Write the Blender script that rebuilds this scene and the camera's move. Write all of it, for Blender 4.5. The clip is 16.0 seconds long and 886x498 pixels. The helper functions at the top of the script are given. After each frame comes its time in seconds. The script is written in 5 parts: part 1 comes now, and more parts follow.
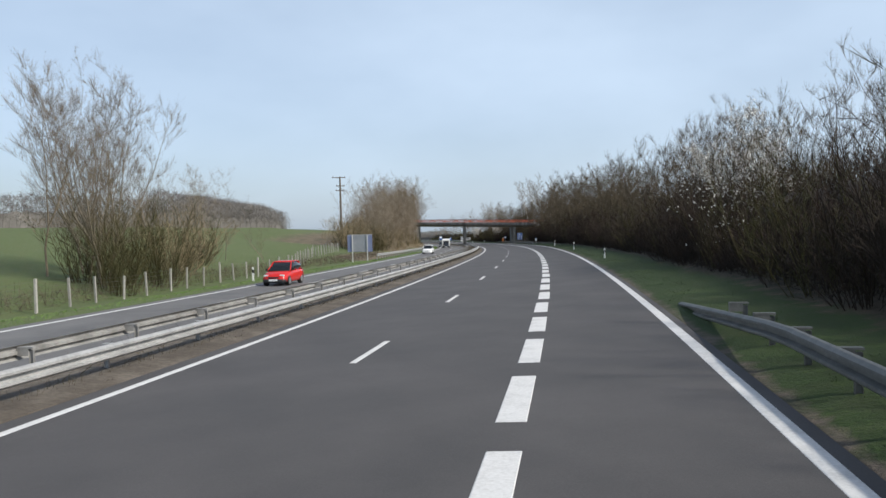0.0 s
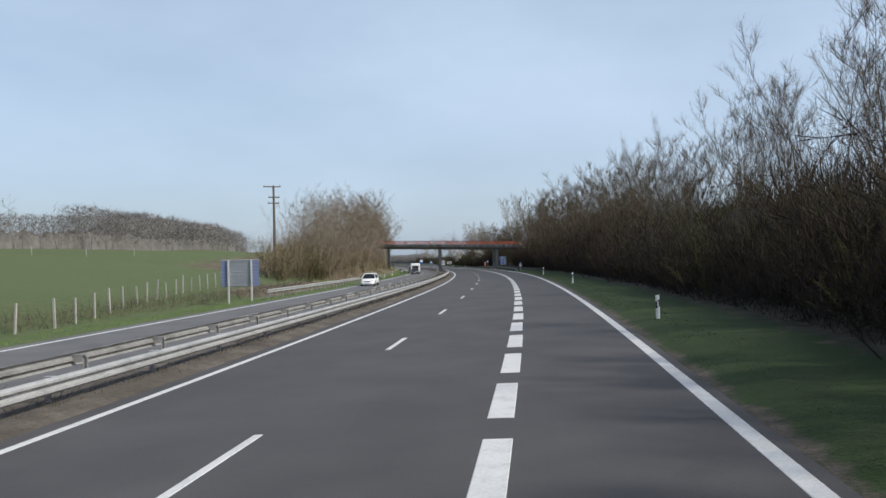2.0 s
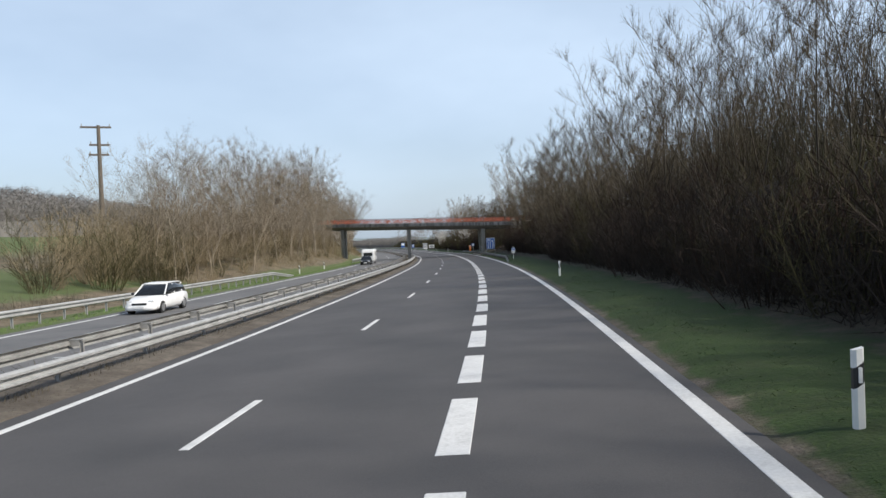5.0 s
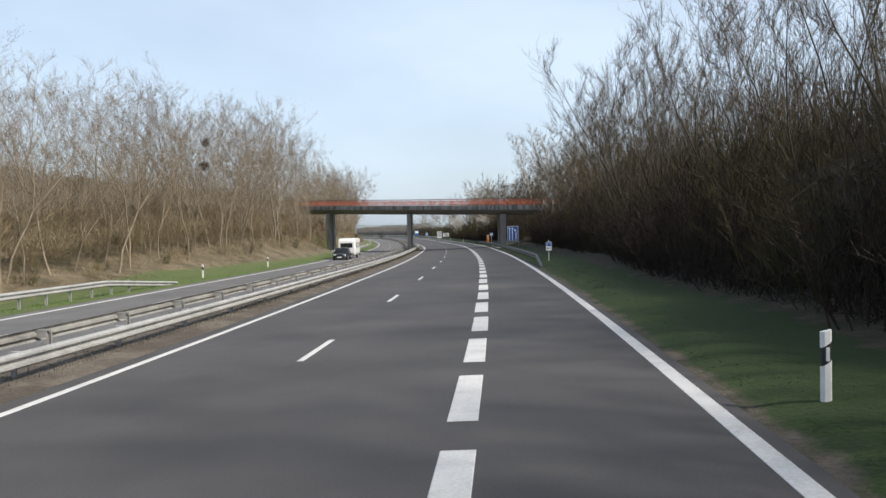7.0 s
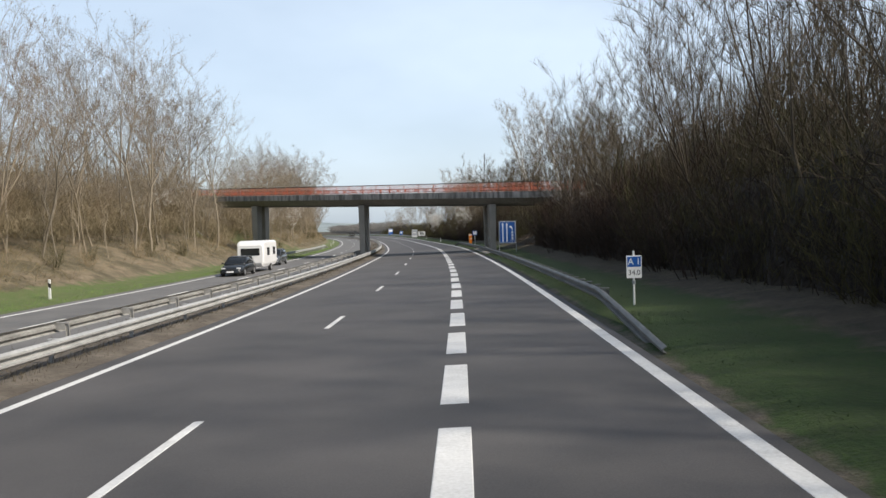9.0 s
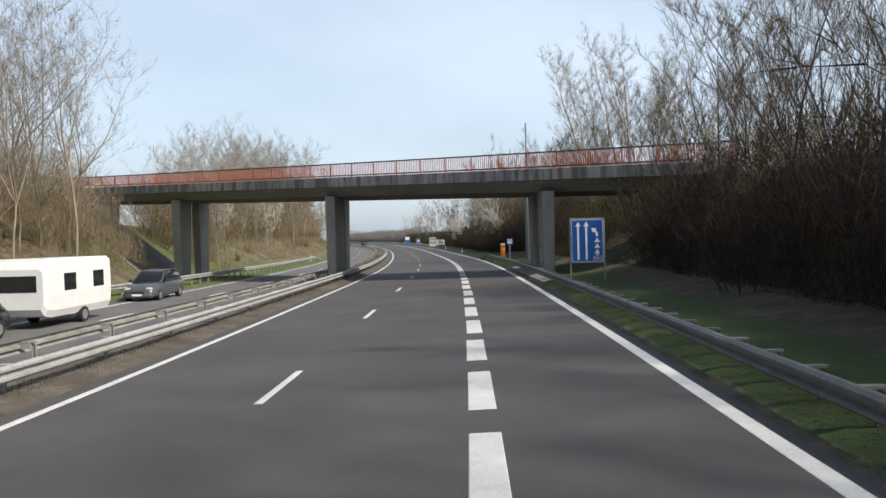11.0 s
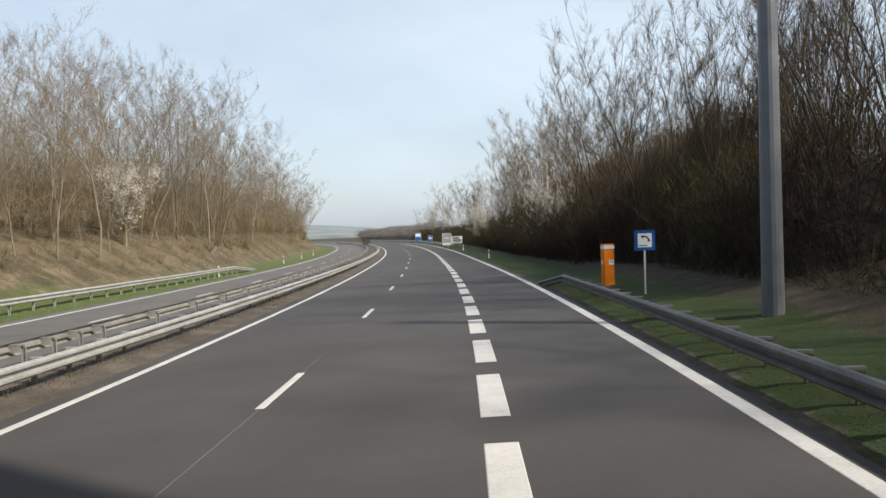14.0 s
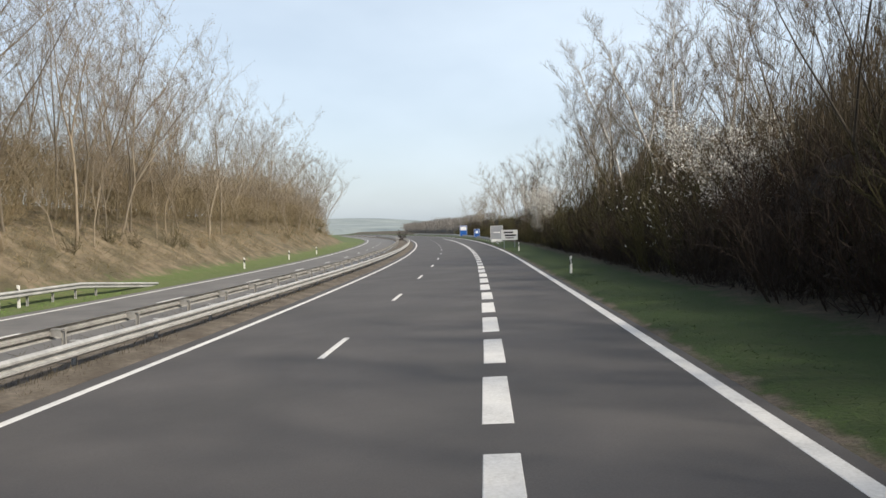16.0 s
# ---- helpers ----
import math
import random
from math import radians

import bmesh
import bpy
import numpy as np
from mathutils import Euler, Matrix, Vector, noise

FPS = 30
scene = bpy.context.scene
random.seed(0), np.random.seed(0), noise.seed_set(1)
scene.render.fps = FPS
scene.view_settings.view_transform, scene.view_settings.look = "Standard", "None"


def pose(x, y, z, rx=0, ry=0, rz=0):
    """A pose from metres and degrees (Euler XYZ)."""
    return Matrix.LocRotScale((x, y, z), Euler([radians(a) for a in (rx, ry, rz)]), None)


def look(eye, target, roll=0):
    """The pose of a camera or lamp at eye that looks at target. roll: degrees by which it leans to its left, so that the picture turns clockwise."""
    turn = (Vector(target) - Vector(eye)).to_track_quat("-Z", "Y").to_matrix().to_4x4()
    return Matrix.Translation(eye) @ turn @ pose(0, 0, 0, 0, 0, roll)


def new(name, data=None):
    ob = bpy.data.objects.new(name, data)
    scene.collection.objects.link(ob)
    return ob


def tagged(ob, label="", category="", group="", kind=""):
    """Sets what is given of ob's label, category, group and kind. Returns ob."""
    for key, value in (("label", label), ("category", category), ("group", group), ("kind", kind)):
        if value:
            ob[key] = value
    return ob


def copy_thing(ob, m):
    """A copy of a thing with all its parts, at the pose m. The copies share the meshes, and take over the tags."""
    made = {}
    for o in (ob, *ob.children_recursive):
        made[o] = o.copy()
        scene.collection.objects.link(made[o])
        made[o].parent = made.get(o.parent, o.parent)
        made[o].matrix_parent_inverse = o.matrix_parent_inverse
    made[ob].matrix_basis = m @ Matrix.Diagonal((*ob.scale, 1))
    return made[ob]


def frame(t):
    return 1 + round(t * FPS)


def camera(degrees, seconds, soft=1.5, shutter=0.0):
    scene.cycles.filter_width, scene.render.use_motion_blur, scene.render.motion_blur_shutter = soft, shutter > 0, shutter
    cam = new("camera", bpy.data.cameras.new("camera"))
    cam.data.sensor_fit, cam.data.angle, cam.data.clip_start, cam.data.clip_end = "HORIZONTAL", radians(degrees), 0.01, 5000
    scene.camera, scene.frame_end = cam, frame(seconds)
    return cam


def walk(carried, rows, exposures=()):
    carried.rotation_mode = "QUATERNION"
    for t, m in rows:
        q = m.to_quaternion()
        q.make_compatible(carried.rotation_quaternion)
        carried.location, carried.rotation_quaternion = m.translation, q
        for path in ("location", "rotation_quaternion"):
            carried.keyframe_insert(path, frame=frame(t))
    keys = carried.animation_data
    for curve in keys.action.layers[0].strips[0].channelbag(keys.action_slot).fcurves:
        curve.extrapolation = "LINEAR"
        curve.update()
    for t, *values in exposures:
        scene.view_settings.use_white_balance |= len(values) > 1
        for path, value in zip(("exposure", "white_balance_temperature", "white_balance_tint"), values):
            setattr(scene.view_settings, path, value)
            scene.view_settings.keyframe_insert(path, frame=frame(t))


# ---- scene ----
cam = camera(62.06, 16.0)
PATH = [
    (0, (0.740, -11.598, 2.462), (0.4107, -9.6257, 2.4197), -1.54),
    (0.5, (0.710, -3.438, 2.461), (0.3575, -1.4699, 2.4249), -1.98),
    (1, (0.638, 4.740, 2.459), (0.3015, 6.7106, 2.4177), -1.93),
    (1.5, (0.552, 12.988, 2.455), (0.2586, 14.9667, 2.4485), -2.53),
    (2, (0.395, 21.258, 2.448), (0.0946, 23.2348, 2.4678), -1.46),
    (2.5, (0.199, 29.539, 2.439), (-0.0249, 31.5264, 2.4252), -2.03),
    (3, (-0.047, 37.791, 2.427), (-0.2500, 39.7810, 2.4058), -0.76),
    (3.5, (-0.377, 46.579, 2.408), (-0.6076, 48.5652, 2.4000), -1.06),
    (6, (-2.608, 87.653, 2.222), (-2.9308, 89.6258, 2.1743), -1.93),
    (6.5, (-3.313, 96.084, 2.168), (-3.6805, 98.0491, 2.1120), -0.19),
    (7, (-4.129, 104.956, 2.111), (-4.4826, 106.9235, 2.0514), -1.32),
    (7.5, (-5.031, 113.418, 2.050), (-5.3574, 115.3900, 2.0011), -0.71),
    (8, (-5.955, 121.714, 1.987), (-6.2862, 123.6853, 1.9268), -1.52),
    (8.5, (-7.002, 129.991, 1.915), (-7.3235, 131.9640, 1.8599), -1.61),
    (9, (-8.111, 138.370, 1.837), (-8.4168, 140.3456, 1.7713), -1.56),
    (11.5, (-14.279, 181.011, 1.384), (-14.6667, 182.9726, 1.3456), -1.21),
    (12, (-15.696, 189.593, 1.302), (-16.0913, 191.5531, 1.2660), -0.99),
    (12.3, (-16.561, 194.725, 1.255), (-16.9518, 196.6867, 1.2470), -1.42),
    (12.5, (-17.110, 198.095, 1.226), (-17.5172, 200.0525, 1.2091), -1.47),
    (13, (-18.484, 206.646, 1.153), (-18.9381, 208.5940, 1.1469), -1.52),
    (13.5, (-20.001, 215.331, 1.074), (-20.4451, 217.2809, 1.0661), -1.79),
    (14, (-21.659, 224.170, 0.988), (-22.0926, 226.1214, 0.9396), -1.82),
    (14.5, (-23.210, 232.758, 0.907), (-23.6671, 234.7032, 0.8149), -1.39),
    (15, (-24.836, 241.326, 0.829), (-25.3734, 243.2514, 0.7743), -0.49),
    (15.5, (-26.609, 249.962, 0.749), (-27.1726, 251.8800, 0.6931), 0.16),
    (16, (-28.499, 258.626, 0.670), (-29.0739, 260.5406, 0.6087), -1.31),
]
walk(cam, [(t, look(eye, target, roll)) for t, eye, target, roll in PATH],
     [(0, -0.16, 6250, 10), (1.5, -0.3, 6150, 10), (3.5, -0.24, 6150, 10), (6.5, 0.05, 6450, 10), (9.0, 0.1, 6600, 10), (11.5, 0.06, 6650, 10), (12.4, 0.24, 6850, 10), (13.0, 0.84, 7100, 10), (13.5, 1.05, 7200, 10), (13.8, 0.45, 6950, 10), (14.1, 0.0, 6850, 10), (14.5, 0.05, 6850, 10), (16, 0.1, 6850, 10)])

# ---------------------------------------------------------------- light
SUN_EL, SUN_AZ = 41.0, 108.0     # degrees; azimuth clockwise from +y
sky_world = bpy.data.worlds.new("sky")
scene.world = sky_world
sky_world.use_nodes = True
wn, wl = sky_world.node_tree.nodes, sky_world.node_tree.links
wn.clear()
w_out, w_bg, w_sky = wn.new("ShaderNodeOutputWorld"), wn.new("ShaderNodeBackground"), wn.new("ShaderNodeTexSky")
w_sky.sky_type, w_sky.sun_disc = "NISHITA", False
w_sky.sun_elevation, w_sky.sun_rotation = radians(SUN_EL), radians(SUN_AZ)
w_sky.air_density, w_sky.dust_density, w_sky.ozone_density = 1.0, 2.2, 1.6
w_bg.inputs["Strength"].default_value = 0.125
# thin high cloud, pale and soft
w_co, w_map, w_noise, w_ramp, w_mix = (wn.new("ShaderNode" + k) for k in ("TexCoord", "Mapping", "TexNoise", "ValToRGB", "MixRGB"))
w_map.inputs["Scale"].default_value = (1.2, 1.2, 2.6)
w_noise.inputs["Scale"].default_value, w_noise.inputs["Detail"].default_value, w_noise.inputs["Roughness"].default_value = 1.3, 5.0, 0.5
w_ramp.color_ramp.elements[0].position, w_ramp.color_ramp.elements[0].color = 0.30, (0.30, 0.30, 0.30, 1)
w_ramp.color_ramp.elements[1].position, w_ramp.color_ramp.elements[1].color = 0.75, (0.72, 0.72, 0.72, 1)
w_mix.inputs["Color2"].default_value = (7.25, 8.55, 10.0, 1)
wl.new(w_co.outputs["Generated"], w_map.inputs["Vector"])
wl.new(w_map.outputs["Vector"], w_noise.inputs["Vector"])
wl.new(w_noise.outputs["Fac"], w_ramp.inputs["Fac"])
# the haze thins out towards the zenith
w_xyz, w_haze, w_mul = (wn.new("ShaderNode" + k) for k in ("SeparateXYZ", "MapRange", "Math"))
w_haze.interpolation_type = "SMOOTHSTEP"
for _k, _v in (("From Min", 0.30), ("From Max", 0.85), ("To Min", 1.0), ("To Max", 0.25)):
    w_haze.inputs[_k].default_value = _v
w_mul.operation = "MULTIPLY"
wl.new(w_co.outputs["Generated"], w_xyz.inputs["Vector"])
wl.new(w_xyz.outputs["Z"], w_haze.inputs["Value"])
wl.new(w_ramp.outputs["Color"], w_mul.inputs[0])
wl.new(w_haze.outputs["Result"], w_mul.inputs[1])
wl.new(w_mul.outputs["Value"], w_mix.inputs["Fac"])
wl.new(w_sky.outputs["Color"], w_mix.inputs["Color1"])
wl.new(w_mix.outputs["Color"], w_bg.inputs["Color"])
wl.new(w_bg.outputs["Background"], w_out.inputs["Surface"])

sun_data = bpy.data.lights.new("sun", "SUN")
sun_data.energy, sun_data.angle, sun_data.color = 5.0, radians(2.8), (1.0, 0.93, 0.82)
sun = new("sun", sun_data)
_a, _e = radians(SUN_AZ), radians(SUN_EL)
sun.matrix_world = look((0, 0, 60), (-math.sin(_a) * math.cos(_e), -math.cos(_a) * math.cos(_e), 60 - math.sin(_e)))

# ---------------------------------------------------------------- the road's line
# curvature (1/km) and change of slope (per 10 km) every 30 m from s = -60
BEND = (0.934, 0.94, 0.952, 0.825, 0.769, 0.92, 1.061, 0.465, 0.995, 0.266, 1.628, 0.795, 0.253, 1.004, 1.037, 0.971, 0.95, 0.9, 0.8, 0.6, 0.4, 0.2)
SAG = (-0.033, -0.045, -0.438, -0.417, -1.393, 0.008, -0.975, -0.797, 1.092, -0.481, 0.152, 0.018, 1.833, 1.134, 0.3, -0.6, -0.8, -0.5, -0.2, 0.0, 0.0, 0.0)
BANK = 0.035
LINE_S = np.arange(-400.0, 3200.1, 2.0)
_knots = np.arange(len(BEND)) * 30.0 - 60


def _run(values):
    acc = np.concatenate([[0], np.cumsum(values[1:] + values[:-1])])
    return acc - acc[200]


LINE_T = _run(np.interp(LINE_S, _knots, np.array(BEND) * 1e-3, left=0, right=0))
LINE_X, LINE_Y = _run(-np.sin(LINE_T)), _run(np.cos(LINE_T))
LINE_Z = _run(_run(np.interp(LINE_S, _knots, np.array(SAG) * 1e-4, left=0, right=0)))


_T, _X, _Y, _Z = LINE_T.tolist(), LINE_X.tolist(), LINE_Y.tolist(), LINE_Z.tolist()


def along(table, s):
    """A value of the road's line at s, between its stations of 2 m."""
    q = (s + 400.0) * 0.5
    i = min(max(int(q), 0), len(table) - 2)
    return table[i] + (table[i + 1] - table[i]) * (q - i)


def heading(s):
    return along(_T, s)


def spot(s, d, h=0.0):
    """The place at s metres along the broken line and d metres to its right, h above the banked carriageway."""
    t = along(_T, s)
    return Vector((along(_X, s) + d * math.cos(t), along(_Y, s) + d * math.sin(t), along(_Z, s) + BANK * min(max(d, -12), 6) + h))


def stand(s, d, h=0.0, turn=0.0, grow=1.0):
    """A pose on the ground there, its y along the road."""
    p = spot(s, d, h)
    return Matrix.LocRotScale(p, Euler((0, 0, heading(s) + radians(turn))), Vector((grow,) * 3))


def ease(v, a, b):
    v = min(max((v - a) / (b - a), 0.0), 1.0)
    return v * v * (3 - 2 * v)


BANK_D, BANK_H = (20.8, 22.0, 24.0, 26.0, 30.0, 35.0), (0.0, 0.14, 0.56, 1.0, 1.5, 1.7)     # the wooded bank's slope
BANK_S, BANK_K = (128, 150, 180, 240, 300), (0.3, 1.0, 1.75, 2.5, 3.0)
LAND = float(np.interp(10.0, LINE_S, LINE_Z)) + 6.6     # the field keeps this height while the road sinks


def lie(s, d):
    """Height of the land over the banked carriageway."""
    near = noise.noise(Vector((s * 0.13, d * 0.13, 0.3))) * 0.12 + noise.noise(Vector((s * 0.6, d * 0.6, 4.1))) * 0.035
    if d > 3.4:
        k = ease(d, 3.5, 7.0)
        cut = ease(s, 185, 205) * (1 - ease(s, 250, 285))
        h = 0.12 * ease(d, 3.5, 4.6) + max(0, d - 6.4) * (0.16 + 0.10 * cut) * (1 - ease(d, 19, 30) * 0.75)
        h = min(h, 0.12 + 2.4 + 1.6 * cut) + near * k
        h = max(h, ease(s, 196, 206) * (1 - ease(s, 236, 262)) * min(max(d - 7.6, 0.0) * 0.5, 5.2) + near * k)
        return h - 0.05 * (1 - ease(d, 3.5, 4.0))
    if d > -7.9:
        return -0.12
    if d > -11.2:
        return -0.02 + near * 0.4
    if d > -18.75:
        return -0.12
    wood = ease(s, 128, 165)
    rise = wood * float(np.interp(-d, BANK_D, BANK_H) * np.interp(s, BANK_S, BANK_K)) * (1 - ease(s, 400, 450))
    steep = ease(s, 222, 236) * (1 - ease(s, 254, 266))
    rise += (min(max(-d - 27.0, 0.0) * 0.61, 5.4) - rise) * steep
    level = LAND - along(_Z, s)
    field = -0.35 * ease(-d, 19.5, 23.5) * (1 - wood) + level * min(max((-d - 25) / 70, 0.0), 1.0) ** 0.85 * (1 - ease(s, 300, 400))
    rise *= 1 - 0.9 * ease(-d, 45, 90)
    valley = -ease(s, 380, 620) * ease(-d, 20, 60) * 6.0
    return rise + field * (1 - 0.7 * wood * (1 - ease(-d, 40, 75))) * (1 - steep * (1 - ease(-d, 40, 75))) + valley + near * ease(-d, 18.9, 21) - 0.06 * (1 - ease(-d, 18.75, 19.1))


# ---------------------------------------------------------------- materials
def material(name, rough=0.8, metal=0.0):
    m = bpy.data.materials.new(name)
    m.use_nodes = True
    bsdf = m.node_tree.nodes["Principled BSDF"]
    bsdf.inputs["Roughness"].default_value, bsdf.inputs["Metallic"].default_value = rough, metal
    return m, m.node_tree.nodes, m.node_tree.links, bsdf


def tex(nodes, links, scale, detail=4.0, rough=0.55, stretch=None, coords="Object", seed=0.0):
    co, mp, nz = nodes.new("ShaderNodeTexCoord"), nodes.new("ShaderNodeMapping"), nodes.new("ShaderNodeTexNoise")
    nz.inputs["Scale"].default_value, nz.inputs["Detail"].default_value, nz.inputs["Roughness"].default_value = scale, detail, rough
    mp.inputs["Location"].default_value = (seed, seed * 0.7, seed * 1.3)
    if stretch:
        mp.inputs["Scale"].default_value = stretch
    links.new(co.outputs[coords], mp.inputs["Vector"])
    links.new(mp.outputs["Vector"], nz.inputs["Vector"])
    return nz.outputs["Fac"]


def ramp(nodes, links, fac, stops):
    r = nodes.new("ShaderNodeValToRGB")
    while len(r.color_ramp.elements) < len(stops):
        r.color_ramp.elements.new(0.5)
    for el, (p, c) in zip(r.color_ramp.elements, stops):
        el.position, el.color = p, (*c, 1)
    links.new(fac, r.inputs["Fac"])
    return r.outputs["Color"]


def mixed(nodes, links, fac, a, b, blend="MIX"):
    m = nodes.new("ShaderNodeMixRGB")
    m.blend_type = blend
    for sock, v in (("Fac", fac), ("Color1", a), ("Color2", b)):
        if hasattr(v, "links"):
            links.new(v, m.inputs[sock])
        elif isinstance(v, (int, float)):
            m.inputs[sock].default_value = v
        else:
            m.inputs[sock].default_value = (*v, 1)
    return m.outputs["Color"]


def relief(nodes, links, bsdf, height, strength=0.3, distance=0.01):
    b = nodes.new("ShaderNodeBump")
    b.inputs["Strength"].default_value, b.inputs["Distance"].default_value = strength, distance
    links.new(height, b.inputs["Height"])
    links.new(b.outputs["Normal"], bsdf.inputs["Normal"])


def surface(name, stops, scale, rough=0.85, metal=0.0, fine=0.0, fine_scale=60.0, bump=0.3, bump_d=0.01, stretch=None, coords="Object", vary=0.0):
    """A rough surface whose colour wanders between the stops, with a finer grain and relief, and some change from piece to piece."""
    m, n, l, b = material(name, rough, metal)
    big = tex(n, l, scale, 5, 0.6, stretch, coords)
    small = tex(n, l, fine_scale, 3, 0.6, None, coords, 3.1)
    col = ramp(n, l, big, stops)
    if fine:
        col = mixed(n, l, fine, col, ramp(n, l, small, ((0.25, (0.25, 0.25, 0.25)), (0.75, (0.8, 0.8, 0.8)))), "OVERLAY")
    if vary:
        info = n.new("ShaderNodeObjectInfo")
        lo, hi = (1 - vary,) * 3, (1.0, 1.0, 1.0)
        col = mixed(n, l, 1.0, col, ramp(n, l, info.outputs["Random"], ((0.0, lo), (1.0, hi))), "MULTIPLY")
    l.new(col, b.inputs["Base Color"])
    if bump:
        relief(n, l, b, small, bump, bump_d)
    return m


M = {}
M["asphalt"] = surface("asphalt", ((0.25, (0.0475, 0.045, 0.0445)), (0.5, (0.065, 0.0605, 0.059)), (0.75, (0.082, 0.076, 0.074))), 0.35, 0.78, fine=0.35, fine_scale=45, bump=0.35, bump_d=0.006)
M["asphalt_old"] = surface("asphalt_old", ((0.25, (0.085, 0.085, 0.085)), (0.5, (0.119, 0.117, 0.115)), (0.8, (0.153, 0.149, 0.145))), 0.5, 0.85, fine=0.35, fine_scale=40, bump=0.35, bump_d=0.006)
M["paint"] = surface("road_paint", ((0.2, (0.46, 0.455, 0.44)), (0.5, (0.60, 0.595, 0.575)), (0.9, (0.67, 0.665, 0.645))), 2.2, 0.65, fine=0.35, fine_scale=22, bump=0.15, bump_d=0.003)
M["steel"] = surface("galvanised_steel", ((0.25, (0.27, 0.272, 0.265)), (0.6, (0.40, 0.40, 0.39)), (0.85, (0.49, 0.485, 0.47))), 1.6, 0.6, 0.15, fine=0.3, fine_scale=12, bump=0.1)
M["steel_dull"] = surface("weathered_steel", ((0.25, (0.095, 0.098, 0.094)), (0.6, (0.155, 0.158, 0.152)), (0.85, (0.215, 0.215, 0.205))), 1.6, 0.6, 0.3, fine=0.3, fine_scale=12, bump=0.1)
M["steel_old"] = surface("stained_steel", ((0.25, (0.15, 0.145, 0.135)), (0.5, (0.27, 0.265, 0.25)), (0.8, (0.36, 0.355, 0.335))), 1.1, 0.65, 0.1, fine=0.4, fine_scale=7, bump=0.1)
M["pole"] = surface("grey_pole", ((0.3, (0.24, 0.255, 0.27)), (0.7, (0.34, 0.355, 0.37))), 2.0, 0.5, 0.3, fine=0.15, bump=0.05)
M["palepost"] = surface("pale_galvanised_post", ((0.3, (0.42, 0.42, 0.41)), (0.7, (0.55, 0.55, 0.53))), 2.0, 0.55, 0.1, fine=0.15, bump=0.05)
M["backblue"] = surface("faded_blue_sheet", ((0.3, (0.17, 0.21, 0.38)), (0.7, (0.22, 0.26, 0.44))), 1.2, 0.5, 0.1, fine=0.1, bump=0.03)
M["mast"] = surface("mast_paint", ((0.3, (0.125, 0.14, 0.155)), (0.7, (0.18, 0.195, 0.21))), 2.0, 0.55, 0.1, fine=0.15, bump=0.05)
M["kerb"] = surface("pale_concrete", ((0.3, (0.20, 0.195, 0.18)), (0.7, (0.31, 0.30, 0.275))), 1.2, 0.9, fine=0.35, fine_scale=14, bump=0.2)
M["white"] = surface("white_plastic", ((0.3, (0.70, 0.70, 0.68)), (0.7, (0.82, 0.82, 0.80))), 3.0, 0.45, fine=0.1, bump=0.03)
M["black"] = surface("black_plastic", ((0.3, (0.015, 0.015, 0.016)), (0.7, (0.03, 0.03, 0.03))), 3.0, 0.5, bump=0.02)
M["palepaint"] = surface("pale_spray_paint", ((0.3, (0.36, 0.39, 0.41)), (0.7, (0.46, 0.49, 0.51))), 2.0, 0.7, fine=0.2, bump=0)
M["blue"] = surface("sign_blue", ((0.3, (0.008, 0.075, 0.30)), (0.7, (0.012, 0.10, 0.38))), 1.5, 0.35, fine=0.05, bump=0)
M["signwhite"] = surface("sign_white", ((0.3, (0.78, 0.78, 0.77)), (0.7, (0.86, 0.86, 0.85))), 1.5, 0.35, bump=0)
M["signback"] = surface("sign_back_aluminium", ((0.3, (0.27, 0.285, 0.31)), (0.7, (0.36, 0.375, 0.40))), 0.9, 0.55, 0.15, fine=0.1, bump=0.03)
M["orange"] = surface("orange_grp", ((0.3, (0.80, 0.20, 0.012)), (0.7, (0.90, 0.26, 0.02))), 1.5, 0.4, fine=0.12, bump=0.03)
M["redpaint"] = surface("red_paint", ((0.25, (0.48, 0.10, 0.045)), (0.6, (0.60, 0.135, 0.06)), (0.85, (0.66, 0.20, 0.10))), 2.0, 0.6, fine=0.2, bump=0.05)
M["railtop"] = surface("dark_handrail", ((0.3, (0.075, 0.045, 0.036)), (0.7, (0.12, 0.065, 0.05))), 2.0, 0.6, fine=0.2, bump=0.05)
M["postwood"] = surface("fence_concrete", ((0.3, (0.30, 0.29, 0.26)), (0.7, (0.45, 0.43, 0.39))), 4.0, 0.9, fine=0.3, bump=0.3, vary=0.3)
M["wire"] = surface("wire", ((0.3, (0.14, 0.14, 0.135)), (0.7, (0.22, 0.22, 0.21))), 4.0, 0.5, 0.6, bump=0)
M["darkwood"] = surface("tarred_wood", ((0.3, (0.09, 0.075, 0.06)), (0.7, (0.16, 0.135, 0.11))), 6.0, 0.9, fine=0.3, bump=0.3)
M["rubber"] = surface("tyre_rubber", ((0.3, (0.012, 0.012, 0.012)), (0.7, (0.025, 0.025, 0.025))), 8.0, 0.8, bump=0)
M["rim"] = surface("wheel_rim", ((0.3, (0.35, 0.35, 0.36)), (0.7, (0.5, 0.5, 0.5))), 8.0, 0.35, 0.7, bump=0)
M["lamp"] = surface("lamp_glass", ((0.3, (0.75, 0.76, 0.78)), (0.7, (0.85, 0.85, 0.86))), 8.0, 0.1, 0.2, bump=0)
M["carglass"] = surface("car_glass", ((0.3, (0.012, 0.014, 0.016)), (0.7, (0.02, 0.023, 0.026))), 1.0, 0.06, bump=0)
